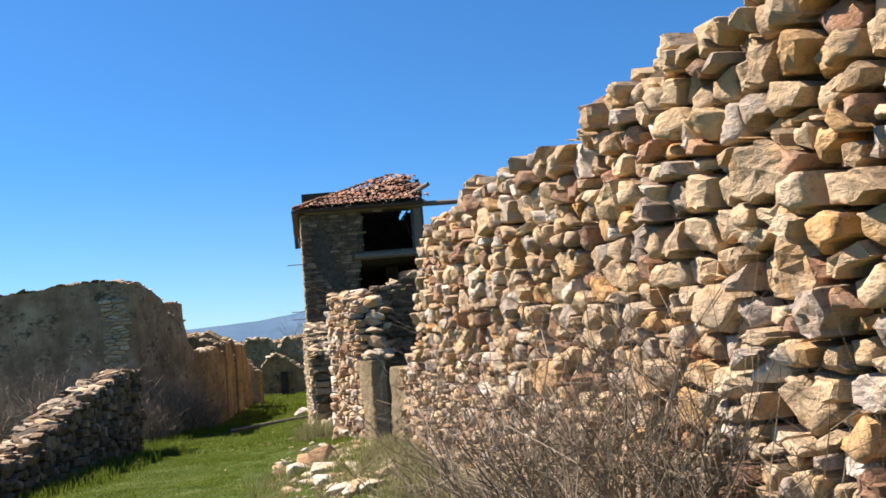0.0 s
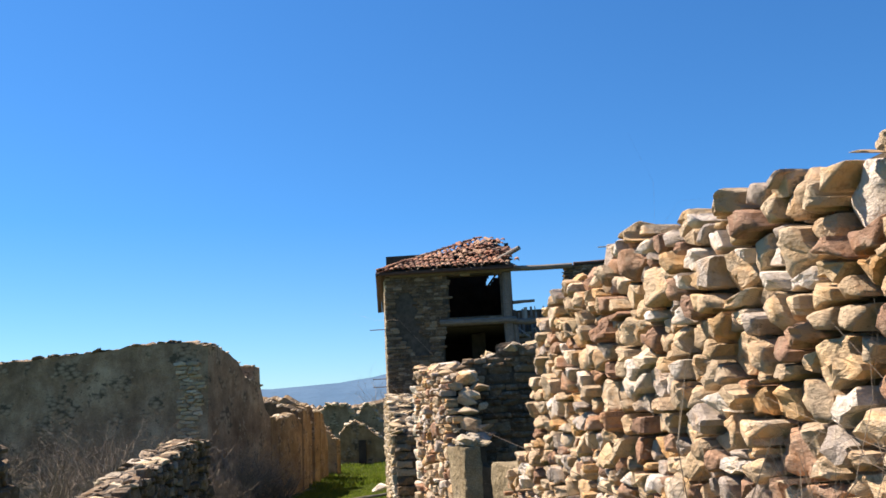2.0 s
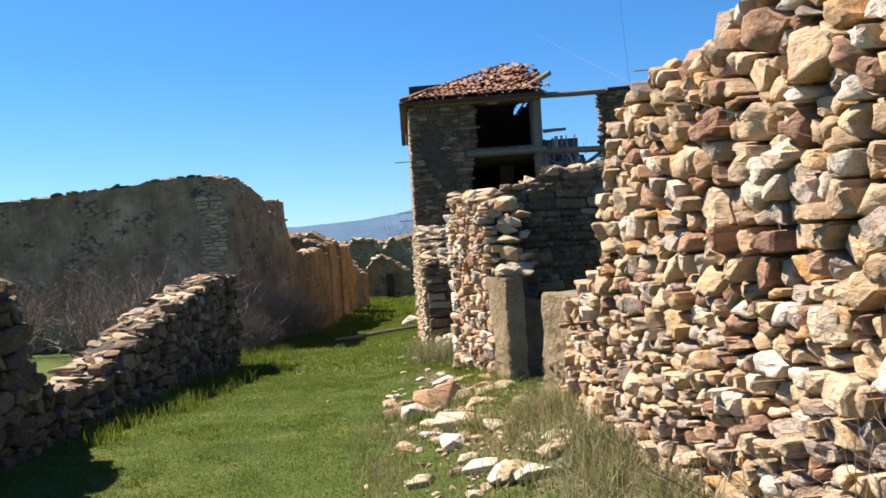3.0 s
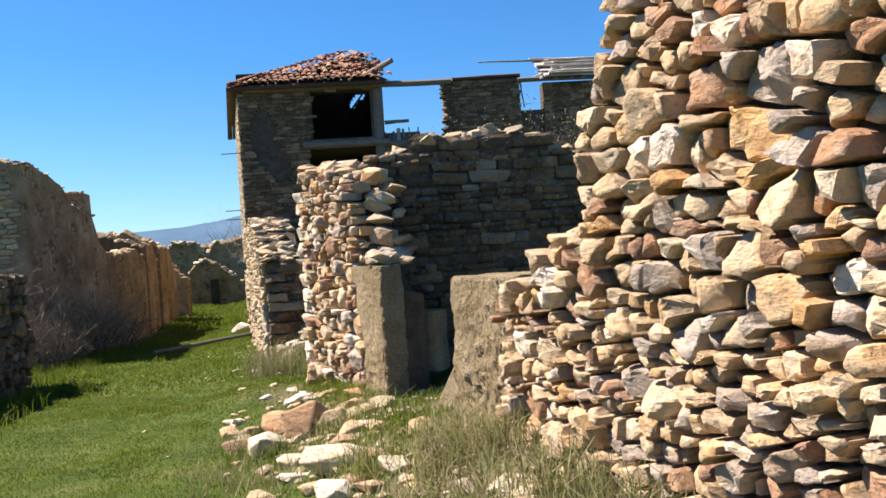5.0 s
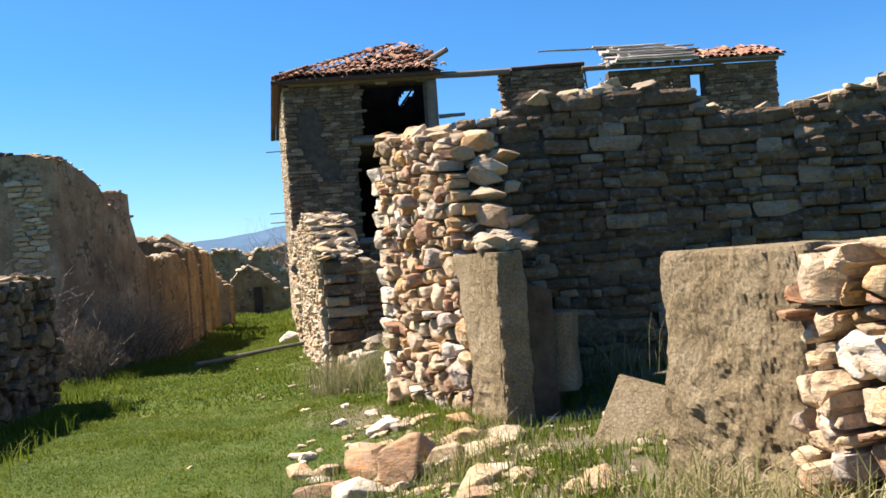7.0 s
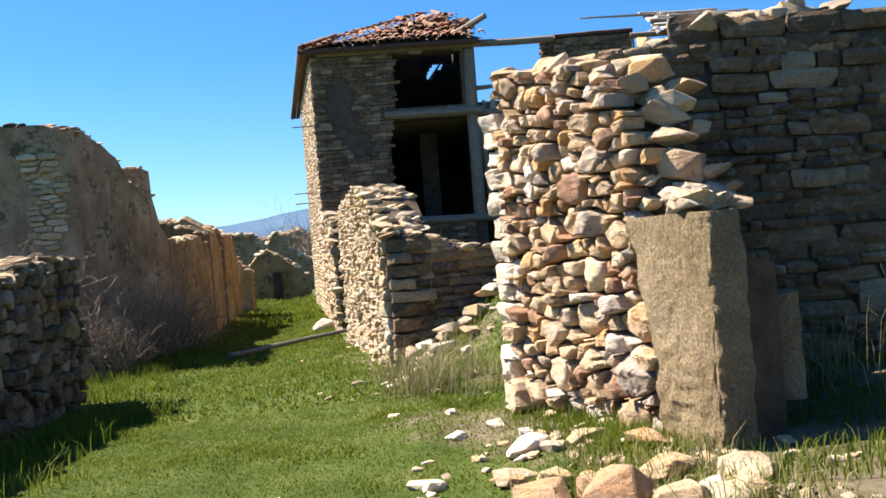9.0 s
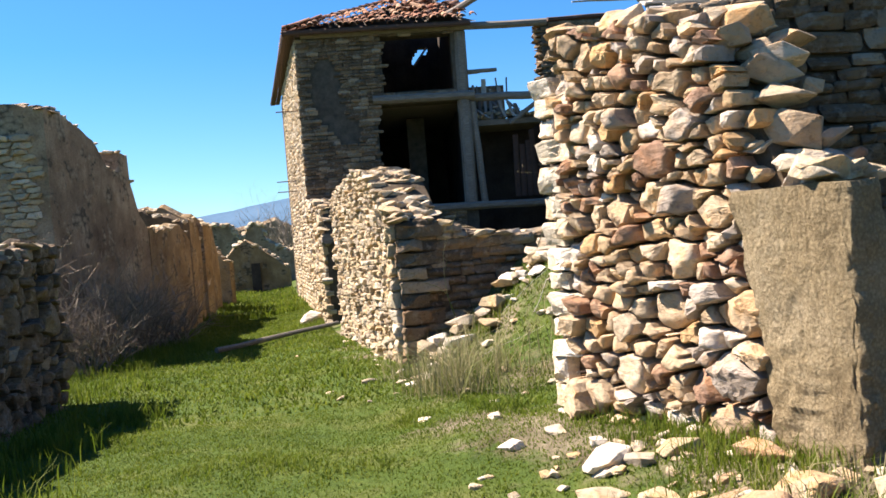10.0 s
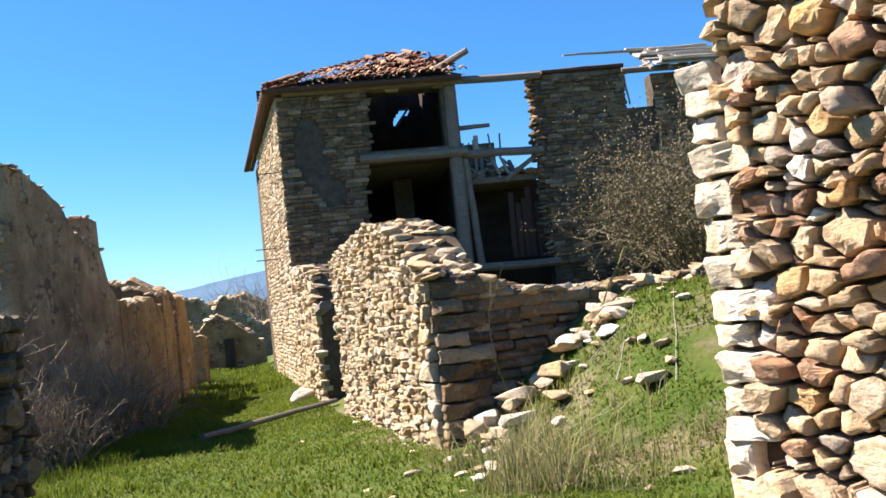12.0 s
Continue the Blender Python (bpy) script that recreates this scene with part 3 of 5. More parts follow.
def eu(y):
    return (y + 4.2) / 13.17 * EU


E_TOPS = [(0, 2.6), (eu(1.5), 2.55), (eu(2.6), 2.52), (eu(3.1), 2.54), (eu(3.7), 2.55), (eu(3.95), 2.44), (eu(4.5), 2.46), (eu(4.9), 2.50), (eu(5.9), 2.58), (eu(6.5), 2.49), (eu(7.2), 2.46), (eu(7.6), 2.40),
          (eu(7.85), 2.08), (eu(7.98), 1.64), (eu(8.3), 1.44), (eu(8.7), 1.26), (EU, 1.2)]
wall_right = wall_core("wall_lane_right", E_FACE, E_TOPS, 0.62, M_CORE, "tall dry-stone wall of golden rubble beside the lane", inset=0.07)

# ---- the wall with the gate pillar ----
G_FACE = Face((-0.98, 12.06), (-1.86, 14.12), -1)
GU = G_FACE.length
G_TOPS = [(0, 1.25), (0.32, 1.30), (0.45, 1.62), (0.62, 1.95), (0.8, 2.16), (1.4, 2.30), (2.0, 2.36), (GU, 2.30)]
wall_gate = wall_core("wall_gate", G_FACE, G_TOPS, 0.36, M_CORE, "broken stub of golden rubble wall behind a gate pillar", inset=0.07, lower=0.22)

# ---- the shaded cross wall of the roofless enclosure ----
N_FACE = Face((-1.62, 13.72), (1.75, 13.45), 1)
NU = N_FACE.length
N_TOPS = [(0, 2.28), (0.23, 2.33), (0.78, 2.47), (1.28, 2.59), (2.04, 2.63), (2.5, 2.52), (2.8, 2.35), (NU, 2.30)]
wall_cross = wall_core("wall_cross", N_FACE, N_TOPS, 0.5, M_CORE_GREY, "shaded wall of grey slabs across the roofless enclosure", inset=0.025)
R_FACE = Face((1.70, 13.40), (5.4, 12.3), 1)
R_TOPS = [(0, 2.30), (0.3, 2.42), (0.8, 2.5), (1.4, 2.48), (2.2, 2.36), (3.0, 2.2), (R_FACE.length, 2.1)]
wall_return = wall_core("wall_return", R_FACE, R_TOPS, 0.5, M_CORE_GREY, "broken rubble side wall of the roofless enclosure", inset=0.06)

# ---- the tapering wall corner on the lane, and the low wall from it ----
P_FACE = Face((-2.80, 18.25), (-3.72, 23.3), -1)
PU = P_FACE.length
P_TOPS = [(0, 1.40), (0.35, 1.56), (0.9, 1.90), (1.6, 2.08), (2.6, 2.16), (4.3, 2.04), (PU, 1.95)]
wall_corner = wall_core("wall_lane_corner", P_FACE, P_TOPS, 0.6, M_CORE, "pale rubble wall corner tapering to a broken top", inset=0.07)
L_FACE = Face((-2.55, 18.3), (2.6, 19.4), 1)
L_TOPS = [(0, 1.38), (0.5, 1.30), (0.9, 1.16), (1.6, 1.14), (2.6, 1.19), (3.6, 1.28), (L_FACE.length, 1.42)]
wall_low = wall_core("wall_yard_low", L_FACE, L_TOPS, 0.5, M_CORE_GREY, "low shaded wall of stone slabs across the sloping yard", inset=0.035)
H_FACE = Face((-4.12, 26.0), (-4.76, 30.66), -1)
H_TOPS = [(0, 1.2), (0.35, 1.9), (1.2, 2.1), (3.4, 2.2), (H_FACE.length, 2.3)]
wall_house_lane = wall_core("wall_house_lane", H_FACE, H_TOPS, 0.6, M_CORE, "broken lower lane wall running up to the house", inset=0.07)

# ---- the left side of the lane ----
A_FACE = Face((-5.6, 10.3), (-4.6, 2.0), -1)
A_TOPS = [(0, 1.25), (0.2, 1.6), (1.5, 1.7), (4, 1.6), (A_FACE.length, 1.2)]
wall_left_near = wall_core("wall_left_near", A_FACE, A_TOPS, 0.6, M_CORE_GREY, "shaded rubble wall along the lane", inset=0.06)
B_FACE = Face((-6.40, 18.1), (-5.6, 10.3), -1)
B_TOPS = [(0, 1.40), (1.0, 1.43), (1.8, 1.32), (2.7, 1.18), (4.1, 0.95), (5.2, 0.72), (6.3, 0.45), (7.1, 0.4), (B_FACE.length, 0.9)]
wall_left_low = wall_core("wall_left_low", B_FACE, B_TOPS, 0.6, M_CORE_GREY, "collapsed low rubble wall, its sunlit top slabs coloured paler", inset=0.06)
C_FACE = Face((-19.2, 23.6), (-8.05, 22.6), 1)
C_TOPS = [(0, 2.3), (1.0, 2.4), (1.2, 3.45), (4.6, 3.54), (8.0, 3.70), (9.9, 3.84), (10.6, 3.82), (C_FACE.length, 3.68)]
wall_left_front = wall_core("wall_left_house_front", C_FACE, C_TOPS, 0.55, M_PLASTER, "shaded plastered gable wall of a roofless house", inset=0.0, rough=0.07)
D_FACE = Face((-8.05, 22.62), (-7.88, 27.4), 1)
D2_FACE = Face((-7.87, 27.42), (-7.75, 30.6), 1)
D_TOPS = [(0, 3.68), (0.5, 3.70), (1.4, 3.57), (2.2, 3.32), (2.6, 2.97), (3.25, 2.9), (3.3, 3.32), (3.8, 3.32), (3.85, 2.75), (4.3, 2.1), (D_FACE.length, 1.85)]
D2_TOPS = [(0, 1.85), (0.6, 1.76), (1.5, 1.84), (2.4, 1.9), (D2_FACE.length, 1.6)]
wall_left_far = wall_core("wall_left_house_far", D2_FACE, D2_TOPS, 0.5, M_OCHRE, "ochre plaster wall with a broken top", inset=0.0, rough=0.12)
wall_left_side = wall_core("wall_left_house_side", D_FACE, D_TOPS, 0.5, M_PLASTER, "weathered brown plaster wall along the lane", inset=0.0, rough=0.09)

# ---- roofless houses further down the lane ----
FAR = [((-12.0, 31.1), (-7.9, 30.7), [(0, 2.4), (1.8, 2.5), (3.1, 2.35), (4.1, 2.0)], M_CORE), ((-7.9, 31.4), (-7.9, 32.6), [(0, 2.0), (0.7, 2.1), (1.2, 1.5)], M_OCHRE),
       ((-10.5, 33.4), (-7.9, 33.0), [(0, 2.5), (1.4, 2.5), (2.6, 2.0)], M_OCHRE), ((-8.0, 34.4), (-8.2, 36.5), [(0, 2.0), (0.8, 1.8), (2.1, 0.8)], M_OCHRE),
       ((-12.0, 38.1), (-8.1, 37.7), [(0, 2.1), (1.2, 2.7), (2.6, 2.0), (3.9, 0.8)], M_OCHRE)]
for n, (p, q, tops, m) in enumerate(FAR):
    f = Face(p, q, 1)
    far_wall = wall_core("wall_far_ruin_%d" % (n + 1), f, tops, 0.5, m, "broken ochre plaster wall of a roofless house", inset=0.0, rough=0.16)
    top_stones(far_wall, f, tops, 0.5, (0.16, 0.36), M_PALE, 400 + n, 0.4, 16)
END_FACE = Face((-9.3, 44.0), (-6.85, 44.0), 1)
END_TOPS = [(0, 0.9), (0.35, 1.35), (0.75, 1.55), (1.3, 1.2), (1.9, 0.75), (END_FACE.length, 0.3)]
wall_end = wall_core("wall_lane_end", END_FACE, END_TOPS, 0.5, M_OCHRE, "shaded gable of a ruin at the lane's end", inset=0.0, rough=0.12)
top_stones(wall_end, END_FACE, END_TOPS, 0.5, (0.16, 0.4), M_PALE, 410, 0.4, 14)
RUIN_FACE = Face((-12.2, 52.0), (-6.6, 52.0), 1)
RUIN_TOPS = [(0, 2.0), (0.5, 2.5), (1.6, 2.4), (2.2, 1.6), (2.6, 2.3), (3.1, 2.4), (3.4, 1.5), (4.4, 1.0), (RUIN_FACE.length, 1.1)]
wall_ruin = wall_core("wall_ruin_behind", RUIN_FACE, RUIN_TOPS, 0.5, M_PLASTER, "ragged stone wall behind the ruined gable", inset=0.0, rough=0.2)
top_stones(wall_ruin, RUIN_FACE, RUIN_TOPS, 0.5, (0.2, 0.5), M_PALE, 411, 0.5, 16)
# Thin near-black panel on the gable, standing in for a doorway's shade.
door_shade = bmesh.new()
for dx, dz, dw, dh in ((0.0, 0.0, 0.9, 1.75),):
    vs = [door_shade.verts.new(p) for p in ((-8.36, 43.985, -1.0), (-8.0, 43.985, -1.0), (-8.0, 43.985, 0.55), (-8.36, 43.985, 0.55), (-8.36, 43.93, -1.0), (-8.0, 43.93, -1.0), (-8.0, 43.93, 0.55), (-8.36, 43.93, 0.55))]
    for f4 in ((0, 1, 2, 3), (4, 5, 6, 7), (0, 1, 5, 4), (1, 2, 6, 5), (2, 3, 7, 6), (3, 0, 4, 7)):
        door_shade.faces.new([vs[i] for i in f4])
tagged(part("doorway_shade_panel", door_shade, M_INSIDE, None), "near-black panel for the shade in a doorway at the lane's end", "door", kind="structure")
BACK_FACE = Face((-22, 66.0), (-2, 66.0), 1)
wall_back = wall_core("wall_far_back", BACK_FACE, [(0, 2.4), (4, 2.7), (8, 2.2), (11, 2.6), (12, 2.9), (13, 2.2), (16, 1.6), (20, 1.8)], 0.6, M_PLASTER, "distant broken walls of the village", inset=0.0, rough=0.4)

# ---- far hills ----
hv, hf = [], []
for i in range(121):
    a = radians(-65 + 130 * i / 120)
    for r_, k in ((1500, 0.0), (2100, 0.55), (2700, 1.0), (3000, 0.6)):
        deg = min(3.9, 1.85 + 27.0 * max(0.0, a + 0.32) ** 2) + 0.3 * wob(a * 4.0, 3.3) + 0.25 * wob(a * 17, 1.1) + 0.10 * wob(a * 45)
        hv.append((r_ * math.sin(a), r_ * math.cos(a), -30 + k * (30 + r_ * math.tan(radians(max(1.4, deg))))))
for i in range(120):
    for k in range(3):
        hf.append((4 * i + k, 4 * i + k + 1, 4 * i + k + 5, 4 * i + k + 4))
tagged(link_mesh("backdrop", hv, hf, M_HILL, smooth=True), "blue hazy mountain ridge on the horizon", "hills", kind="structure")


# ---- the tall ruined house ----
def box(bm, x0, x1, y0, y1, z0, z1):
    v = [bm.verts.new(p) for p in ((x0, y0, z0), (x1, y0, z0), (x1, y1, z0), (x0, y1, z0), (x0, y0, z1), (x1, y0, z1), (x1, y1, z1), (x0, y1, z1))]
    for f in ((0, 3, 2, 1), (4, 5, 6, 7), (0, 1, 5, 4), (1, 2, 6, 5), (2, 3, 7, 6), (3, 0, 4, 7)):
        bm.faces.new([v[i] for i in f])


def beam(name, a, b, w, h, material, parent, label="", taper=0.8, bend=0.02, seed=0):
    """A hewn timber from a to b, a little crooked, thinner at its far end."""
    a, b = Vector(a), Vector(b)
    d = (b - a).normalized()
    side = d.cross(Vector((0, 0, 1)))
    side = side.normalized() if side.length > 0.05 else Vector((1, 0, 0))
    up = side.cross(d)
    bm = bmesh.new()
    n = 6
    rings = []
    for k in range(n + 1):
        t = k / n
        c = a.lerp(b, t) + (side * wob(t * 3, seed, 1.7) + up * wob(t * 3, seed, 7.9)) * bend * (b - a).length
        s = 1 + (taper - 1) * t
        ring = []
        for q in range(8):
            an = math.tau * (q + 0.5) / 8
            cx, cz = math.cos(an), math.sin(an)
            kx = max(abs(cx), abs(cz))
            j = 1 + 0.12 * wob(q * 1.3, k * 0.8, seed)
            ring.append(bm.verts.new(c + side * cx / kx * w / 2 * s * j * 0.96 + up * cz / kx * h / 2 * s * j * 0.96))
        rings.append(ring)
    for r0, r1 in zip(rings, rings[1:]):
        for q in range(8):
            bm.faces.new((r0[q], r0[(q + 1) % 8], r1[(q + 1) % 8], r1[q]))
    bm.faces.new(rings[0])
    bm.faces.new(rings[-1][::-1])
    return part(name, bm, material, parent, label)


def pierced_wall(name, x0, x1, z0, z1, y0, y1, holes, material, parent, label=""):
    """A wall along x with openings right through it: holes are (x0, x1, z0, z1)."""
    xs = sorted({x0, x1, *[min(max(v, x0), x1) for h in holes for v in h[:2]]})
    zs = sorted({z0, z1, *[min(max(v, z0), z1) for h in holes for v in h[2:]]})
    solid = {}
    for i in range(len(xs) - 1):
        for k in range(len(zs) - 1):
            cx, cz = (xs[i] + xs[i + 1]) / 2, (zs[k] + zs[k + 1]) / 2
            solid[i, k] = not any(h[0] < cx < h[1] and h[2] < cz < h[3] for h in holes)
    bm = bmesh.new()

    def quad(*p):
        bm.faces.new([bm.verts.new(q) for q in p])
    for (i, k), s in solid.items():
        if not s:
            continue
        a, b, c, d = xs[i], xs[i + 1], zs[k], zs[k + 1]
        quad((a, y0, c), (b, y0, c), (b, y0, d), (a, y0, d))
        quad((b, y1, c), (a, y1, c), (a, y1, d), (b, y1, d))
        if not solid.get((i - 1, k)):
            quad((a, y1, c), (a, y0, c), (a, y0, d), (a, y1, d))
        if not solid.get((i + 1, k)):
            quad((b, y0, c), (b, y1, c), (b, y1, d), (b, y0, d))
        if not solid.get((i, k - 1)):
            quad((a, y1, c), (b, y1, c), (b, y0, c), (a, y0, c))
        if not solid.get((i, k + 1)):
            quad((a, y0, d), (b, y0, d), (b, y1, d), (a, y1, d))
    bmesh.ops.remove_doubles(bm, verts=bm.verts[:], dist=0.001)
    return part(name, bm, material, parent, label)


house = tagged(new("ruined_house"), "tall half-collapsed stone house with red tile roof remains", "house")
HY = 30.7
front = pierced_wall("front_wall", -4.75, -0.42, -1.0, 6.42, HY + 0.04, HY + 0.55, [(-2.6, -0.80, 4.86, 6.30), (-2.82, -0.72, 1.9, 4.55)], M_CORE_GREY, house, "shaded front wall of thin grey stones")
bm = bmesh.new()
box(bm, -4.7, -4.25, HY + 0.56, HY + 10.4, -1.0, 6.45)
for v in bm.verts:
    v.co.x -= 0.155 * (v.co.y - HY)
side_wall = part("side_wall", bm, M_CORE, house, "sunlit lane-side wall")
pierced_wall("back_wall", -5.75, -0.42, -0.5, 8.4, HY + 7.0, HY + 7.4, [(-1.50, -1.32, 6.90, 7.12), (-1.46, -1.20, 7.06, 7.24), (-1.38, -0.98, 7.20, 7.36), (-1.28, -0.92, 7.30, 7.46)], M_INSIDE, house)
# Stepped up to the roof to shut daylight out of the rooms.
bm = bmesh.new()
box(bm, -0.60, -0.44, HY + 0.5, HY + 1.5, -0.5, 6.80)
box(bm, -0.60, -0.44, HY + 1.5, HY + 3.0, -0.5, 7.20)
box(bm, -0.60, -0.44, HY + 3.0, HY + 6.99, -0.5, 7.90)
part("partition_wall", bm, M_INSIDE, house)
for z in (1.75, 4.55):
    bm = bmesh.new()
    box(bm, -4.6, -0.60, HY + 0.56, HY + 6.98, z, z + 0.16)
    part("upper_floor", bm, M_WOOD, house)
wing = pierced_wall("wing_wall", 1.55, 3.80, -0.5, 6.42, HY + 0.04, HY + 0.55, [], M_CORE_GREY, house, "shaded wing wall of thin grey stones")
right = pierced_wall("store_wall", 4.55, 9.40, -0.5, 6.22, HY + 0.04, HY + 0.55, [(6.9, 7.35, 5.35, 6.05)], M_CORE_GREY, house)
link_wall = pierced_wall("link_wall", 3.80, 4.55, -0.5, 5.4, HY + 0.06, HY + 0.5, [], M_CORE_GREY, house)

# timbers
beam("post", (-0.57, HY + 0.12, 1.9), (-0.57, HY + 0.12, 6.3), 0.34, 0.3, M_WOOD, house, "grey weathered timber post", 0.95, 0.004, 1)
beam("post", (-0.22, HY + 0.14, 1.9), (-0.36, HY + 0.14, 4.5), 0.2, 0.18, M_WOOD, house, "grey weathered timber post", 0.95, 0.004, 12)
beam("rafter", (-1.45, HY + 6.9, 6.82), (-0.98, HY + 6.9, 7.42), 0.08, 0.08, M_WOOD, house, "broken rafter end", 0.9, 0.02, 13)
beam("lintel", (-2.9, HY + 0.0, 4.70), (-0.3, HY + 0.0, 4.66), 0.26, 0.22, M_WOOD, house, "", 1, 0.01, 2)
beam("lintel", (-4.6, HY - 0.02, 6.44), (1.7, HY - 0.02, 6.40), 0.24, 0.2, M_WOOD, house, "", 0.9, 0.006, 3)
beam("sill_beam", (-2.9, HY - 0.0, 1.86), (1.7, HY - 0.0, 1.78), 0.26, 0.22, M_WOOD, house, "", 0.9, 0.006, 4)
beam("beam", (-0.4, HY + 0.2, 5.28), (0.35, HY + 0.2, 5.30), 0.14, 0.12, M_WOOD, house, "broken beam stub", 0.8, 0.01, 5)
beam("beam", (-0.4, HY + 0.1, 4.62), (1.6, HY + 0.1, 4.55), 0.22, 0.2, M_WOOD, house, "", 1, 0.01, 6)
beam("brace", (0.6, HY + 0.3, 3.9), (1.5, HY + 0.2, 4.5), 0.12, 0.12, M_WOOD, house, "", 1, 0.01, 7)
beam("rafter", (-1.0, HY + 0.5, 6.75), (-0.06, HY - 0.15, 7.10), 0.17, 0.17, M_WOOD, house, "broken rafter end", 0.9, 0.02, 8)

# hipped roof remains
ROOF_Z, EAVE_Y, SLOPE = 6.55, HY - 0.35, 0.43


def roof_z(x, y):
    front_h = (y - EAVE_Y) * SLOPE
    left_h = (x + 5.0 + 0.155 * (y - HY)) * SLOPE
    return ROOF_Z + max(0.0, min(front_h, left_h, 1.85))


bm = bmesh.new()
rows_ = []
# Rows past the ridge are unseen, added to keep the rooms dark.
for j in range(26):
    y = EAVE_Y + 0.3 * j
    rows_.append([bm.verts.new((x - 0.155 * (y - HY), y, roof_z(x - 0.155 * (y - HY), y) - 0.10)) for x in np.linspace(-4.97, -0.2 - 0.1 * (j % 3), 18)])
for r0, r1 in zip(rows_, rows_[1:]):
    for i in range(17):
        bm.faces.new((r0[i], r0[i + 1], r1[i + 1], r1[i]))
bmesh.ops.solidify(bm, geom=bm.faces[:], thickness=0.07)
roof = part("roof", bm, M_WOOD, house, "hipped roof of old red tiles, broken off at one end")


# ---- roof tiles ----
def tile_mesh():
    verts, faces = [], []
    n = 6
    for j, (y, s) in enumerate(((0.0, 1.0), (0.42, 0.82))):
        for layer, r in ((0, 0.095), (1, 0.080)):
            for i in range(n + 1):
                a = math.pi * i / n
                verts.append((r * s * math.cos(a), y, r * s * math.sin(a) * 0.8))
    k = n + 1
    for i in range(n):
        faces += [(i, i + 1, 2 * k + i + 1, 2 * k + i), (k + i + 1, k + i, 3 * k + i, 3 * k + i + 1), (i + 1, i, k + i, k + i + 1), (2 * k + i, 2 * k + i + 1, 3 * k + i + 1, 3 * k + i)]
    faces += [(0, 2 * k, 3 * k, k), (n, k + n, 3 * k + n, 2 * k + n)]
    me = bpy.data.meshes.new("tile")
    me.from_pydata(verts, [], faces)
    me.materials.append(M_TILE)
    me.update()
    return me


TILE = tile_mesh()
r = random.Random(5)
for col in range(27):
    x = -4.92 + 0.182 * col
    for row in range(12):
        y = EAVE_Y - 0.06 + 0.34 * row
        xx = x - 0.155 * (y - HY)
        if (xx + 5.05 + 0.155 * (y - HY)) < (y - EAVE_Y) - 0.02 or (y - EAVE_Y) * SLOPE > 1.9:
            continue
        if col > 24 - (row % 3) and r.random() < 0.6:
            continue
        if r.random() < 0.02:
            continue
        ob = new("tile", TILE)
        ob.parent = roof
        jig = 3 if r.random() < 0.8 else 9
        pitch = math.degrees(math.atan((roof_z(xx, y + 0.40) - roof_z(xx, y)) / 0.40))
        ob.matrix_basis = pose(xx + r.uniform(-0.025, 0.025), y + r.uniform(-0.05, 0.05), roof_z(xx, y) - 0.02 + r.uniform(0, 0.05), pitch * 0.9 + r.uniform(-jig, jig) * 0.5, r.uniform(-jig, jig), r.uniform(-jig, jig) * 1.3)
for row in range(12):      # lane-side slope, its first rows
    for col in range(3):
        y = EAVE_Y + 0.1 + 0.3 * row
        x0 = -5.04 - 0.155 * (y - HY) + 0.34 * col
        if x0 + 5.0 + 0.155 * (y - HY) > (y - EAVE_Y):
            continue
        ob = new("tile", TILE)
        ob.parent = roof
        ob.matrix_basis = pose(x0, y + r.uniform(-0.02, 0.02), roof_z(x0 + 0.1, y) + 0.0, 18 + r.uniform(-4, 4), 0, -90 + r.uniform(-8, 8))
for k in range(18):        # along the hip
    t = 0.05 + 0.22 * k
    x0, y = -5.0 + t, EAVE_Y + t
    x0 -= 0.155 * (y - HY)
    if t * SLOPE > 1.8:
        continue
    ob = new("tile", TILE)
    ob.parent = roof
    ob.matrix_basis = pose(x0, y, roof_z(x0, y) + 0.02 + r.uniform(0, 0.02), 14 + r.uniform(-4, 4), r.uniform(-6, 6), -40 + r.uniform(-6, 6))
for k in range(30):        # slipped tiles heaped at the broken end
    ob = new("tile", TILE)
    ob.parent = roof
    y = EAVE_Y + r.uniform(0.1, 3.2)
    x = -1.2 + r.uniform(-0.8, 0.75) - 0.155 * (y - HY)
    ob.matrix_basis = pose(x, y, roof_z(x, y) + r.uniform(0.06, 0.14), r.uniform(8, 28), r.uniform(-15, 15), r.uniform(-40, 40))
part_eave = beam("eave_board", (-4.99, EAVE_Y + 0.04, ROOF_Z - 0.1), (-0.3, EAVE_Y + 0.04, ROOF_Z - 0.12), 0.1, 0.13, M_RUST, house, "", 1, 0.003, 21)
beam("eave_board", (-4.99, EAVE_Y + 0.1, ROOF_Z - 0.1), (-6.66, EAVE_Y + 10.7, ROOF_Z - 0.1), 0.1, 0.13, M_RUST, house, "", 1, 0.003, 22)

# collapsed roof over the far right rooms
bm = bmesh.new()
box(bm, 4.55, 7.05, HY - 0.40, HY + 1.35, 0, 0.05)
for v in bm.verts:
    v.co.z += 6.50 + (v.co.y - HY) * 0.45
part("roof_deck", bm, M_PALEWOOD, house, "bleached boarding of a collapsed roof")
for k in range(15):
    y = HY - 0.42 + 0.125 * k
    z = 6.59 + (y - HY) * 0.45
    beam("plank", (4.3 + r.uniform(-0.1, 0.9), y, z + r.uniform(-0.01, 0.07)), (6.7 + r.uniform(-0.7, 0.7), y + r.uniform(-0.16, 0.16), z + r.uniform(-0.03, 0.06)), r.uniform(0.14, 0.26), r.uniform(0.04, 0.07), M_PALEWOOD, house, "bleached warped roof plank", 0.9, 0.014, 40 + k)
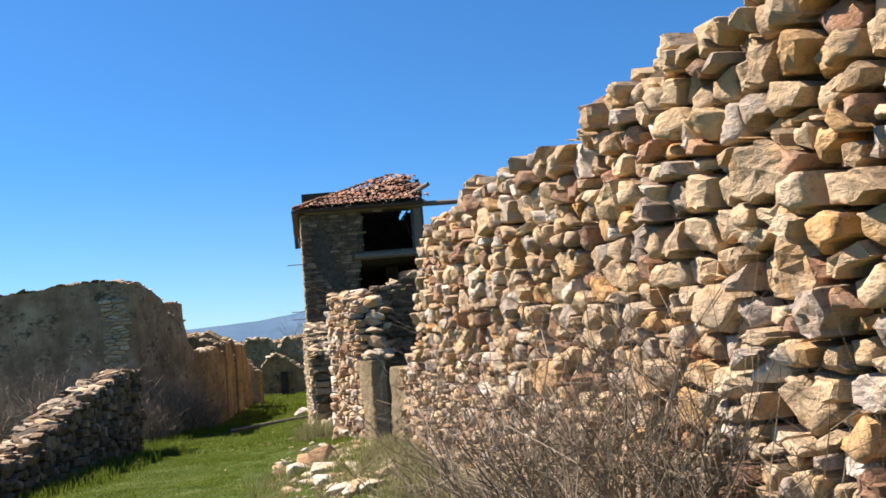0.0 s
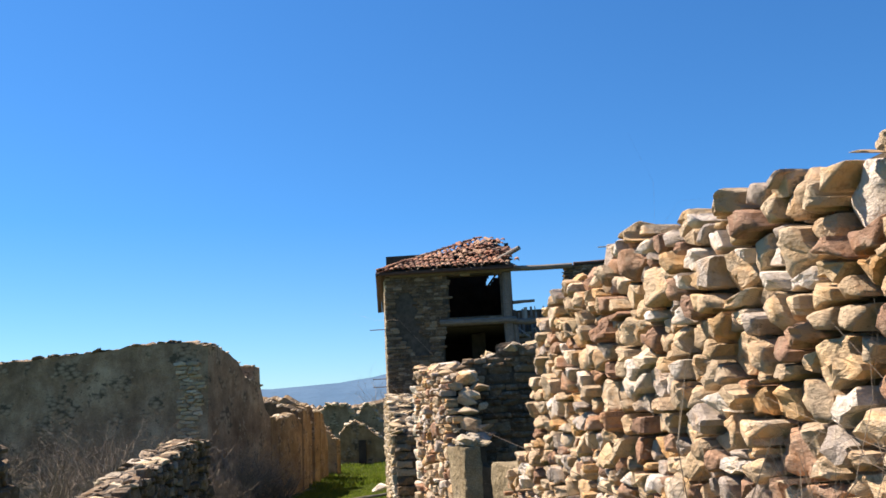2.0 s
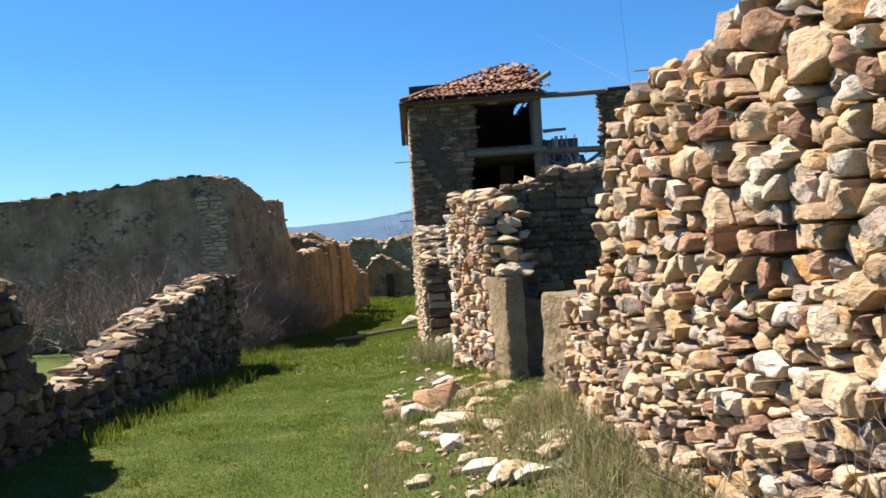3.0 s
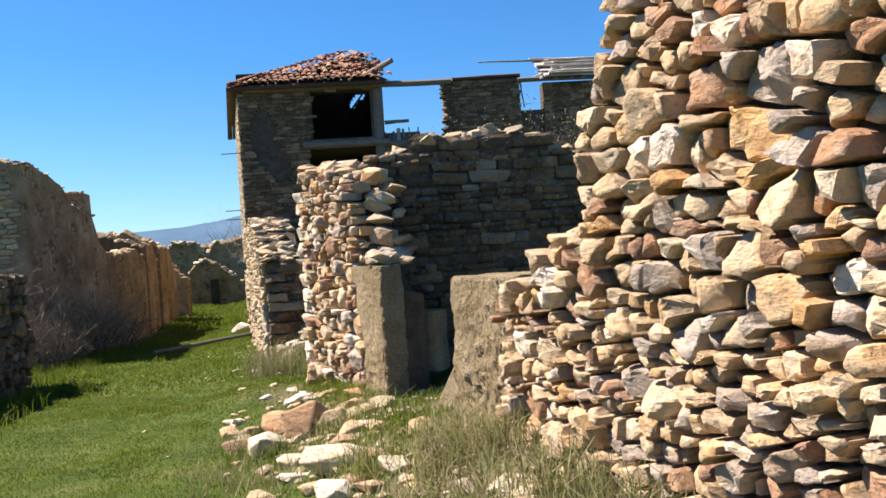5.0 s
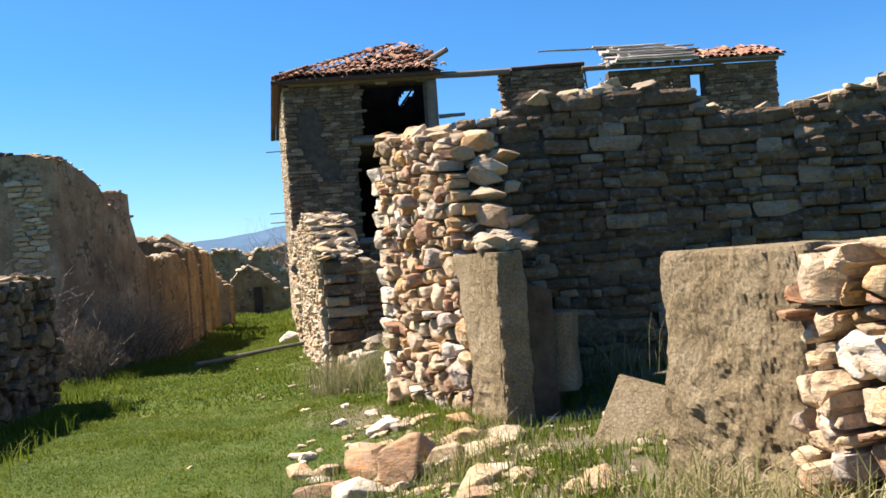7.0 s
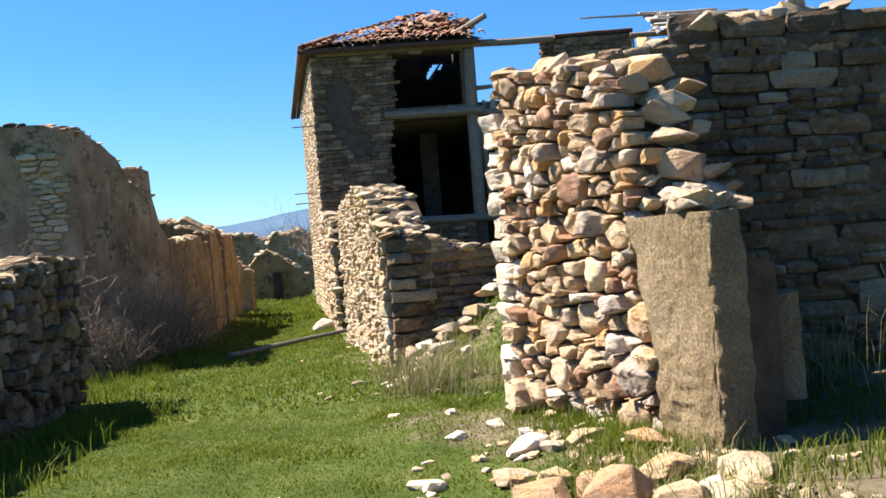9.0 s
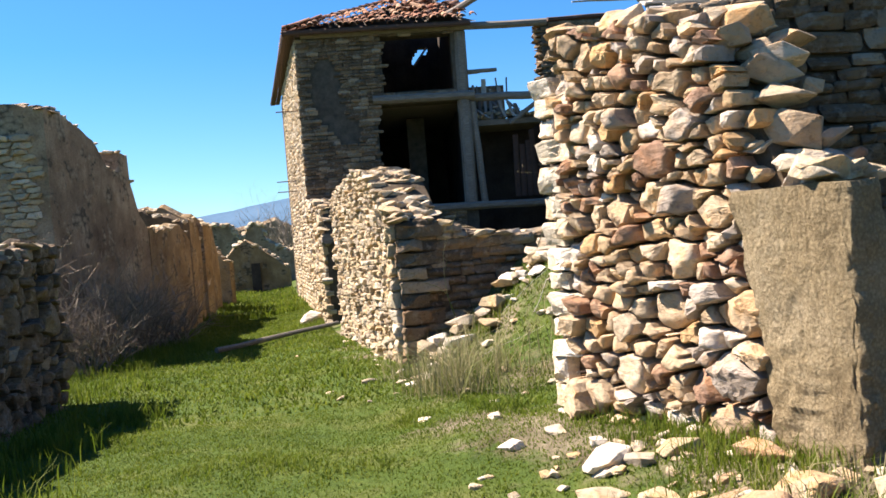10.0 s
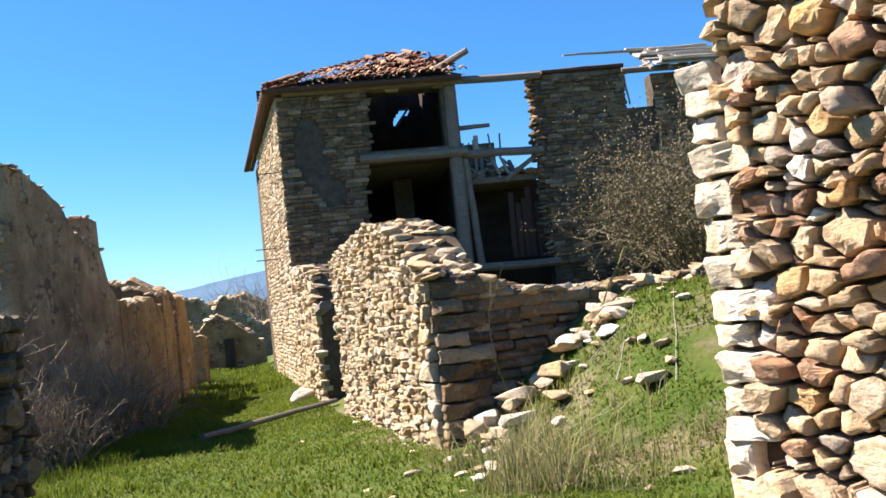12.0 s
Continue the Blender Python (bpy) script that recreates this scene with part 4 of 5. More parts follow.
for k in range(7):
    x = 4.4 + 0.45 * k + r.uniform(-0.15, 0.15)
    beam("rafter", (x, HY - 0.45, 6.22), (x + r.uniform(-0.2, 0.4), HY + 1.4, 7.05), 0.12, 0.11, M_WOOD, house, "", 0.8, 0.015, 140 + k)
beam("plank", (5.6, HY + 1.2, 7.16), (2.75, HY + 1.4, 7.22), 0.26, 0.07, M_PALEWOOD, house, "bleached warped roof plank", 0.45, 0.015, 61)
beam("plank", (4.55, HY + 0.15, 6.5), (3.7, HY + 0.1, 6.22), 0.16, 0.06, M_PALEWOOD, house, "bleached warped roof plank", 0.8, 0.02, 64)
beam("plank", (3.85, HY + 0.1, 6.3), (3.95, HY + 0.1, 5.5), 0.10, 0.05, M_PALEWOOD, house, "bleached warped roof plank", 0.8, 0.02, 65)
beam("wall_plate", (3.75, HY - 0.05, 6.32), (9.45, HY - 0.05, 6.28), 0.2, 0.14, M_WOOD, house, "", 1, 0.004, 62)
beam("wall_plate", (1.75, HY + 0.2, 6.46), (3.85, HY + 0.2, 6.49), 0.5, 0.16, M_RUST, house, "", 1, 0.004, 63)
bm = bmesh.new()
box(bm, 7.0, 9.55, HY - 0.3, HY + 1.15, 0, 0.06)
for v in bm.verts:
    v.co.z += 6.38 + (v.co.y - HY) * 0.38
right_roof = part("store_roof", bm, M_WOOD, house)
for col in range(14):
    for row in range(4):
        ob = new("tile", TILE)
        ob.parent = right_roof
        y = HY - 0.35 + 0.38 * row
        ob.matrix_basis = pose(7.05 + 0.187 * col + r.uniform(-0.02, 0.02), y, 6.45 + (y - HY) * 0.38 + r.uniform(0, 0.05), 19 + r.uniform(-5, 5), r.uniform(-6, 6), r.uniform(-8, 8))

# broken bay: boards, rubble and bricks on the sagging floor
for k in range(5):
    x = -0.2 + 0.2 * k
    beam("board", (x, HY + 0.5, 4.55), (x + r.uniform(-0.08, 0.08), HY + 0.5, 5.0 + r.uniform(-0.2, 0.15)), 0.14, 0.04, M_PALEWOOD if k % 2 else M_WOOD, house, "", 0.9, 0.02, 70 + k)
for k in range(7):
    x = r.uniform(-0.1, 1.3)
    beam("board", (x, HY + 0.5, 4.1), (x + r.uniform(-0.5, 0.5), HY + r.uniform(0.3, 1.2), 4.35 + 0.3 * r.random()), 0.12, 0.04, M_WOOD if k % 3 else M_PALEWOOD, house, "", 0.9, 0.03, 80 + k)
for k in range(5):
    x = 0.75 + 0.17 * k
    beam("board", (x, HY + 0.7, 2.0), (x + r.uniform(-0.05, 0.05), HY + 0.75, 3.2 + 0.7 * r.random()), 0.15, 0.04, M_RUST, house, "", 0.95, 0.01, 180 + k)
debris = Pile()
for k in range(90):
    x, y = r.uniform(-0.35, 1.6), HY + r.uniform(0.35, 1.6)
    s = r.uniform(0.1, 0.28)
    debris.put(r.choice(HULLS), pose(x, y, 4.12 + 0.28 * math.exp(-((x - 0.4) / 0.6) ** 2) * r.random(), r.uniform(-30, 30), r.uniform(-30, 30), r.uniform(0, 360)) @ Matrix.Diagonal((s * 1.3, s, s * 0.4, 1)))
debris.link("floor_debris", M_PALE, house)
jagged = Pile()
z = 1.7
while z < 6.35:
    h = r.uniform(0.06, 0.13)
    w = r.uniform(0.22, 0.42)
    for yy in (HY + 0.16, HY + 0.42):
        jagged.put(r.choice(HULLS), pose(1.55 - 0.10 * wob(z * 2.7, 3.1) + r.uniform(-0.05, 0.04), yy, z + h / 2, r.uniform(-5, 5), r.uniform(-5, 5), r.uniform(-25, 25)) @ Matrix.Diagonal((w, 0.34, h * 1.15, 1)))
    z += h
jagged.link("broken_edge", M_SHADE_STONE, house, "ragged broken end of thin stone courses")
# Wide near-black wall carries the dark depth of the broken bay.
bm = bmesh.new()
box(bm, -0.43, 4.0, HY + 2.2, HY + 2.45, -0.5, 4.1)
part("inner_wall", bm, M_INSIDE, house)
bm = bmesh.new()
box(bm, -0.42, 0.80, HY + 2.21, HY + 2.3, 4.11, 5.22)
part("lath_backing", bm, M_PLASTER, house, "earth plaster of a broken partition")
for k in range(8):
    x = -0.36 + 0.15 * k
    beam("lath", (x, HY + 2.17, 4.1), (x + r.uniform(-0.03, 0.03), HY + 2.17, 5.15 + r.uniform(-0.12, 0.22)), 0.09, 0.03, M_PALEWOOD if k % 3 else M_WOOD, house, "", 0.9, 0.01, 220 + k)
bm = bmesh.new()
box(bm, -0.3, 1.5, HY + 0.56, HY + 3.0, 3.92, 4.06)
part("sagging_floor", bm, M_WOOD, house)
# Takes the dark joint earth, so its plaster looks dimmed by the room.
bm = bmesh.new()
box(bm, -2.0, -1.5, HY + 2.6, HY + 2.9, 1.9, 4.5)
part("chimney_breast", bm, M_CORE_GREY, house, "pale plaster chimney breast, coloured dark for the room's shade")
# boarded overhang and iron rods on the lane side
bm = bmesh.new()
for k in range(2):
    box(bm, 0.15 * k, 0.15 * k + 0.14, 0.0, 10.6, 0.0, 0.03)
for v in bm.verts:
    v.co = Vector((-5.02 + v.co.x - 0.155 * v.co.y, EAVE_Y + 0.1 + v.co.y, ROOF_Z - 0.16 + v.co.z + 0.06 * v.co.x))
part("overhang", bm, M_RUST, house, "rust-brown boarded eaves")
for y, z in ((HY + 0.4, 4.62), (HY + 3.5, 3.05), (HY + 3.5, 2.75)):
    b = beam("iron_rod", (-4.75 - 0.155 * (y - HY), y, z), (-5.35 - 0.155 * (y - HY), y, z), 0.03, 0.03, M_IRON, house, "", 1, 0, 3)
beam("lintel", (-4.05, 26.1, 1.2), (-3.9, 24.0, 1.25), 0.2, 0.18, M_WOOD, house, "", 1, 0.01, 91)


# ---- gate pillars ----
def rough_block(name, corners, z0, z1, material, parent, label, cells=9, amount=0.02, seed=1, taper=None, pit=0.0):
    """A cast block with knocked edges on a four-cornered foot."""
    bm = bmesh.new()
    c = [Vector((*p, 0)) for p in corners]
    rings = []
    for k in range(cells + 1):
        t = k / cells
        z = z0 + (z1 - z0) * t
        ring = []
        mid = sum(c, Vector()) / 4
        for e in range(4):
            for i in range(cells):
                p = c[e].lerp(c[(e + 1) % 4], i / cells)
                if taper:
                    p = taper(p.copy(), t, mid)
                edge = min(i, cells - i) / cells
                s = 1 - 0.035 * math.exp(-edge * 14) - (0.03 if k == cells else 0)
                q = mid + (p - mid) * s
                d = amount * noise.noise((q.x * 5 + seed, q.y * 5, z * 5)) + amount * (0.5 + pit * max(0.0, 0.7 - t)) * noise.noise((q.x * 16, q.y * 16 + seed, z * 16))
                d -= amount * pit * max(0.0, 0.75 - t) * 0.9 * max(0.0, noise.noise((q.x * 45, q.y * 45 + seed, z * 40)) - 0.05)
                d += amount * 0.35 * noise.noise((q.x * 60, q.y * 60 + seed, z * 60))
                d -= 0.03 * math.exp(-edge * 18) * (0.5 + noise.noise((z * 7, seed, e * 3.0)))
                q = q + (q - mid).normalized() * d
                ring.append(bm.verts.new((q.x, q.y, z + (0.015 * wob(q.x * 6, q.y * 6, seed) if k == cells else 0))))
        rings.append(ring)
    n = 4 * cells
    for r0, r1 in zip(rings, rings[1:]):
        for i in range(n):
            bm.faces.new((r0[i], r0[(i + 1) % n], r1[(i + 1) % n], r1[i]))
    bm.faces.new(rings[-1])
    bm.faces.new(rings[0][::-1])
    return part(name, bm, material, parent, label)


def quad_on(face, u0, u1, out, deep):
    a, b, c, d = face.at(u0, 0, out), face.at(u1, 0, out), face.at(u1, 0, out - deep), face.at(u0, 0, out - deep)
    return [(p.x, p.y) for p in (a, b, c, d)]


def lean_in(p, t, mid):
    far = (p - G_FACE.at(0.0, 0)).dot(G_FACE.d)
    if far > 0.25:
        p = p - G_FACE.d * 0.2 * (1 - t)
    return p


tagged(rough_block("gate_pillar", quad_on(G_FACE, -0.02, 0.62, 0.07, 0.24), 0.0, 1.29, M_CONCRETE, None, "", 46, 0.02, 3, lean_in, 1.0),
       "pebbly concrete gate pillar against a rubble wall", "pillar", "gate pillars")
B_PILLAR = Face((-0.345, 9.10), (-0.65, 9.72), -1)


def flare(p, t, mid):
    return mid + (p - mid) * (1 + 0.06 * (1 - t) ** 2)


tagged(rough_block("gate_pillar", quad_on(B_PILLAR, 0.0, B_PILLAR.length, 0.0, 0.45), 0.15, 1.24, M_CONCRETE, None, "", 56, 0.022, 8, flare, 2.0),
       "crumbling pebbly concrete gate pillar at a wall's end", "pillar", "gate pillars")
tagged(rough_block("concrete_block", [(-0.86, 12.36), (-0.52, 12.24), (-0.42, 12.52), (-0.76, 12.64)], 0.3, 0.84, M_CONCRETE, None, "", 7, 0.015, 13),
       "small grey concrete block beside the gate pillar", "block")


# ---- loose stones ----
def rock_mesh(seed, material, angular=1.0):
    q = random.Random(seed)
    bm = bmesh.new()
    for _ in range(19):
        v = Vector((q.gauss(0, 1), q.gauss(0, 1), q.gauss(0, 1))).normalized()
        k = max(abs(v.x), abs(v.y), abs(v.z)) ** (0.55 * angular)
        bm.verts.new(v / k * 0.5 * q.uniform(0.72, 1.08))
    res = bmesh.ops.convex_hull(bm, input=bm.verts[:])
    bmesh.ops.delete(bm, geom=[g for g in res["geom_interior"] if isinstance(g, bmesh.types.BMVert)], context="VERTS")
    bmesh.ops.bevel(bm, geom=bm.edges[:], offset=0.02, segments=1, affect="EDGES")
    bmesh.ops.recalc_face_normals(bm, faces=bm.faces[:])
    me = bpy.data.meshes.new("loose_stone")
    bm.to_mesh(me)
    bm.free()
    me.materials.append(material)
    return me


ROCKS = {m.name: [rock_mesh(100 + i, m) for i in range(7)] for m in (M_WHITE, M_RED, M_PALE)}


def rock(x, y, size, material, turn, label, sink=0.3, roll=0, pick=0, z=None):
    ob = new("loose_stone", ROCKS[material.name][pick % 7])
    zz = ground_z(x, y) if z is None else z
    ob.matrix_basis = pose(x, y, zz + size[2] * (0.5 - sink), roll, roll * 0.4, turn) @ Matrix.Diagonal((*size, 1))
    return tagged(ob, label, "stone", "loose stones in the lane")


rock(-1.38, 9.95, (0.52, 0.36, 0.18), M_WHITE, 20, "large pale flat stone lying in the grass", 0.25, 12, 1)
rock(-1.70, 11.45, (0.46, 0.34, 0.34), M_RED, 60, "reddish sandstone block in a rubble heap", 0.2, 10, 2)
rock(-1.98, 11.2, (0.42, 0.26, 0.24), M_WHITE, 40, "pale stone block in a rubble heap", 0.2, 20, 3)
rock(-1.95, 11.75, (0.40, 0.3, 0.28), M_RED, 100, "reddish sandstone block in a rubble heap", 0.25, 0, 4)
rock(-2.2, 11.6, (0.42, 0.16, 0.12), M_RED, 30, "long reddish stone in a rubble heap", 0.2, 8, 5)
rock(-1.35, 11.9, (0.36, 0.3, 0.14), M_RED, 10, "flat reddish stone beside the gate pillar", 0.3, 0, 6)
rock(-1.1, 11.6, (0.40, 0.26, 0.12), M_PALE, 70, "flat pale stone in the gateway", 0.3, 5, 0)
rock(-1.45, 11.35, (0.28, 0.22, 0.2), M_RED, 140, "reddish stone in a rubble heap", 0.2, 15, 1)
rock(-1.25, 11.25, (0.26, 0.2, 0.16), M_PALE, 0, "pale stone in a rubble heap", 0.25, 0, 2)
rock(-1.75, 10.6, (0.30, 0.24, 0.12), M_WHITE, 80, "pale flat stone lying in the grass", 0.35, 5, 3)
rock(0.1, 11.75, (0.42, 0.36, 0.26), M_PALE, 35, "pale boulder inside the enclosure", 0.25, 5, 4)
rock(-0.35, 11.45, (0.34, 0.3, 0.14), M_PALE, 15, "flat pale stone in the gateway", 0.3, 0, 5)
rock(-4.62, 27.3, (0.62, 0.5, 0.40), M_WHITE, 35, "white boulder at the lane's edge", 0.3, 10, 4)
rock(-0.62, 15.2, (0.30, 0.22, 0.13), M_WHITE, 10, "flat white stone on the yard slope", 0.35, -14, 1)
rock(-1.3, 16.6, (0.34, 0.22, 0.10), M_WHITE, -8, "flat white stone on the yard slope", 0.35, -14, 3)
rock(-0.5, 16.4, (0.28, 0.2, 0.15), M_PALE, 40, "pale stone on the yard slope", 0.35, -10, 6)
r = random.Random(77)
for k in range(105):
    zone = k % 5
    if zone in (0, 1):
        y = r.uniform(7.5, 12.3)
        x = lerp_table(RIGHT_LINE, y) - abs(r.gauss(0.55, 0.45)) - 0.15
    elif zone == 2:
        y = r.uniform(10.2, 13.0)
        x = lerp_table(RIGHT_LINE, y) - r.uniform(0.15, 1.5)
    elif zone == 3:
        y = r.uniform(12.6, 18.0)
        x = lerp_table(RIGHT_LINE, y) + r.uniform(-0.3, 1.8)
        if y < 14.3:
            x = lerp_table(RIGHT_LINE, y) - r.uniform(0.15, 0.9)
    else:
        y = r.uniform(9.0, 24.0)
        x = lerp_table(RIGHT_LINE, y) - 0.15 - 0.9 * r.random() ** 2
    s = r.uniform(0.08, 0.24) * (1.1 if zone == 2 else 0.5 if zone == 4 else 0.65 if y > 12.4 else 1.0)
    m = r.choice((M_WHITE, M_PALE, M_PALE, M_RED if y < 12.5 else M_WHITE))
    word = {"white_limestone": "white", "reddish_sandstone": "reddish", "pale_rubble": "pale golden"}[m.name]
    rock(x, y, (s * r.uniform(1.0, 1.6), s, s * r.uniform(0.35, 0.7)), m, r.uniform(0, 360), "small %s stone lying in the grass" % word, 0.34, r.uniform(-10, 10), k)
# rubble slope below the low yard wall
for k in range(80):
    t = r.random()
    x = -2.55 + 2.3 * t ** 1.3
    y = 18.2 - abs(r.gauss(0, 0.45)) - 0.1
    s = 0.07 + 0.22 * r.random() ** 2
    m = r.choice((M_WHITE, M_PALE, M_PALE, M_PALE))
    word = {"white_limestone": "white", "pale_rubble": "pale golden"}[m.name]
    rock(x, y, (s * r.uniform(1.0, 1.9), s, s * r.uniform(0.3, 0.85)), m, r.uniform(0, 360), "%s stone in the rubble below the low wall" % word, 0.12, r.uniform(-35, 35), k, ground_z(x, y) + 0.12 * max(0.0, 1 - (18.2 - y) / 0.9) * r.random())
# leaning slab in the gateway
bm = bmesh.new()
box(bm, -0.28, 0.28, -0.055, 0.055, -0.34, 0.34)
for v in bm.verts:
    v.co += Vector((0.05 * wob(v.co.x * 9, v.co.z * 9, 3), 0, 0.05 * wob(v.co.z * 9, v.co.x * 9, 6)))
bmesh.ops.subdivide_edges(bm, edges=bm.edges[:], cuts=2, use_grid_fill=True)
bmesh.ops.bevel(bm, geom=[e for e in bm.edges if e.calc_face_angle(0) > 1.0], offset=0.012, segments=1, affect="EDGES")
slab = part("concrete_slab", bm, M_CONCRETE, None)
slab.matrix_basis = pose(-0.42, 11.0, ground_z(-0.42, 11.0) + 0.08, -36, 10, -38) @ Matrix.Scale(0.72, 4)
tagged(slab, "broken concrete slab leaning among weeds in the gateway", "slab")
# fallen pole across the lane
pole = beam("fallen_pole", (-5.75, 22.9, ground_z(-5.75, 22.9) + 0.08), (-3.9, 25.2, ground_z(-3.9, 25.2) + 0.08), 0.10, 0.09, M_WOOD, None, "", 0.8, 0.006, 31)
tagged(pole, "grey weathered wooden pole lying across the grass lane", "pole")

# dead stalks fallen on the yard slope
for k in range(9):
    x, y = -2.2 + 0.22 * k + r.uniform(-0.15, 0.15), 16.6 + r.uniform(-0.3, 0.9)
    a = r.uniform(-0.5, 1.2)
    ln = r.uniform(0.5, 1.1)
    stalk = beam("fallen_stalk", (x, y, ground_z(x, y) + 0.02), (x + ln * math.cos(a), y + ln * math.sin(a), ground_z(x + ln * math.cos(a), y + ln * math.sin(a)) + 0.05), 0.006, 0.006, M_PALEWOOD, None, "", 0.5, 0.03, 300 + k)
    tagged(stalk, "dry pale stalk fallen on the grass slope", "stalk", "fallen stalks on the slope")

# chips and gravel about the gateway
gravel = Pile()
for k in range(420):
    y = r.uniform(8.0, 13.2)
    x = lerp_table(RIGHT_LINE, y) - abs(r.gauss(0.5, 0.5)) + (0.5 if y > 9.8 and r.random() < 0.3 else 0)
    s = r.uniform(0.025, 0.08)
    gravel.put(r.choice(HULLS), pose(x, y, ground_z(x, y) + s * 0.1, r.uniform(-20, 20), r.uniform(-20, 20), r.uniform(0, 360)) @ Matrix.Diagonal((s * 1.4, s, s * 0.6, 1)))
tagged(gravel.link("gravel", M_PALE, None), "pale stone chips scattered on bare earth", "gravel", kind="stuff")


# ---- plants ----
def blades(name, spots, material, height, width, label, lean=0.35, seed=1, parent=None, clumps=0.0):
    """Grass: one thin bent blade on each spot, in one mesh; clumps: how much taller it stands in patches."""
    q = np.random.RandomState(seed)
    n = len(spots)
    base = np.array(spots)
    h = q.uniform(*height, n)
    if clumps:
        h *= np.array([0.7 + clumps * max(0.0, wob(x * 1.1, y * 1.1, 3.0) + 0.7 * wob(x * 3.4, y * 3.4, 6.0)) ** 1.5 for x, y, _ in spots])
    w = q.uniform(*width, n)
    a = q.uniform(0, math.tau, n)
    b = q.uniform(0, math.tau, n)
    l = np.abs(q.normal(0, lean, n)) * h
    across = np.stack([np.cos(a), np.sin(a), np.zeros(n)], 1) * w[:, None] / 2
    way = np.stack([np.cos(b), np.sin(b), np.zeros(n)], 1)
    up = np.array([0, 0, 1.0])
    mid = base + way * (l * 0.3)[:, None] + up * (h * 0.6)[:, None]
    tip = base + way * l[:, None] + up * h[:, None] * 0.95
    verts = np.stack([base - across, base + across, mid + across * 0.7, mid - across * 0.7, tip], 1).reshape(-1, 3)
    k = np.arange(n) * 5
    faces = [t for i in k.tolist() for t in ((i, i + 1, i + 2, i + 3), (i + 3, i + 2, i + 4))]
    return tagged(link_mesh(name, verts, faces, material, parent), label, "grass", kind="stuff")


def spots_in(n, y0, y1, left, right, seed, keep=None, near_bias=1.0):
    q = random.Random(seed)
    out = []
    while len(out) < n:
        y = y0 + (y1 - y0) * q.random() ** near_bias
        lo, hi = left(y), right(y)
        x = q.uniform(lo, hi)
        if keep and not keep(x, y, q):
            continue
        out.append((x, y, ground_z(x, y) - 0.005))
    return out


def lane_r(y):
    return lerp_table(RIGHT_LINE, y)


def turf(x, y, q):
    d = lane_r(y) - x
    bare = smooth01((1.3 - d) / 1.3) if y < 12.6 else 0.0
    return q.random() > 0.5 * bare and wob(x * 1.6, y * 1.6, 2) > -0.75 + 0.45 * bare


blades("grass", spots_in(170000, 4.0, 16.0, lambda y: -5.9, lambda y: lane_r(y) - 0.02, 1, turf), M_GRASS, (0.012, 0.04), (0.005, 0.011), "short fresh green grass of the lane", 0.9, 1, clumps=1.5)
blades("grass", spots_in(45000, 16.0, 32.0, lambda y: -7.6, lambda y: lane_r(y) - 0.05, 2), M_GRASS, (0.03, 0.08), (0.012, 0.025), "short fresh green grass of the lane", 0.9, 2, clumps=1.4)
blades("grass", spots_in(14000, 32.0, 52.0, lambda y: lane_r(y) - 4.0, lambda y: lane_r(y) - 0.05, 21), M_GRASS, (0.08, 0.25), (0.03, 0.06), "long grass at the far end of the lane", 0.5, 21)
blades("grass", spots_in(26000, 14.2, 18.3, lambda y: lane_r(y) - 0.3, lambda y: lane_r(y) + 4.2, 3, lambda x, y, q: wob(x * 1.7, y * 1.7, 5) > -0.35), M_GRASS, (0.025, 0.07), (0.008, 0.018), "green grass on the sloping yard", 0.9, 3, clumps=1.5)
blades("weed", spots_in(9000, 9.6, 13.6, lambda y: lane_r(y) - 0.4, lambda y: lane_r(y) + 2.4, 4, lambda x, y, q: wob(x * 2.3, y * 2.3, 7) > -0.1), M_GRASS, (0.03, 0.11), (0.005, 0.011), "green weeds in the gateway", 0.5, 4)


def tufts(name, centres, per, spread, material, height, width, label, seed, lean=0.5):
    q = random.Random(seed)
    pts = []
    for cx, cy in centres:
        for _ in range(per):
            x, y = cx + q.gauss(0, spread), cy + q.gauss(0, spread)
            pts.append((x, y, ground_z(x, y) - 0.01))
    return blades(name, pts, material, height, width, label, lean, seed)


r = random.Random(3)
foot = [(lane_r(y) - abs(r.gauss(0.12, 0.28)) - 0.05, y) for y in [r.uniform(4.5, 9.4) for _ in range(85)]]
tufts("dry_grass", foot, 46, 0.07, M_STRAW, (0.08, 0.30), (0.004, 0.009), "dry straw grass along the wall's foot", 11, 0.8)
mixed = [(lane_r(y) - r.uniform(0.2, 1.7), y) for y in [r.uniform(6.5, 12.2) for _ in range(130)]]
tufts("dry_grass", mixed, 26, 0.10, M_STRAW, (0.06, 0.22), (0.004, 0.008), "thin dry grass among the stones", 12, 0.8)
tufts("dry_grass", [(lane_r(y) + r.uniform(-0.5, 1.2), y) for y in [r.uniform(14.8, 18.0) for _ in range(30)]], 26, 0.10, M_STRAW, (0.08, 0.32), (0.005, 0.010), "dry grass stalks on the yard slope", 13, 0.7)
tufts("dry_grass", [(r.uniform(-0.4, 1.6), r.uniform(12.4, 13.5)) for _ in range(16)], 22, 0.10, M_STRAW, (0.2, 0.6), (0.004, 0.008), "tall dry stalks below the shaded wall", 14, 0.6)
lush = [(r.uniform(-7.2, -6.0), y) for y in [r.uniform(17.5, 26) for _ in range(60)]] + [(r.uniform(-5.9, -5.0), y) for y in [r.uniform(10.5, 17) for _ in range(40)]]
tufts("tall_grass", lush, 70, 0.13, M_GRASS, (0.08, 0.24), (0.007, 0.013), "tall lush grass at the shaded wall's foot", 15, 0.5)
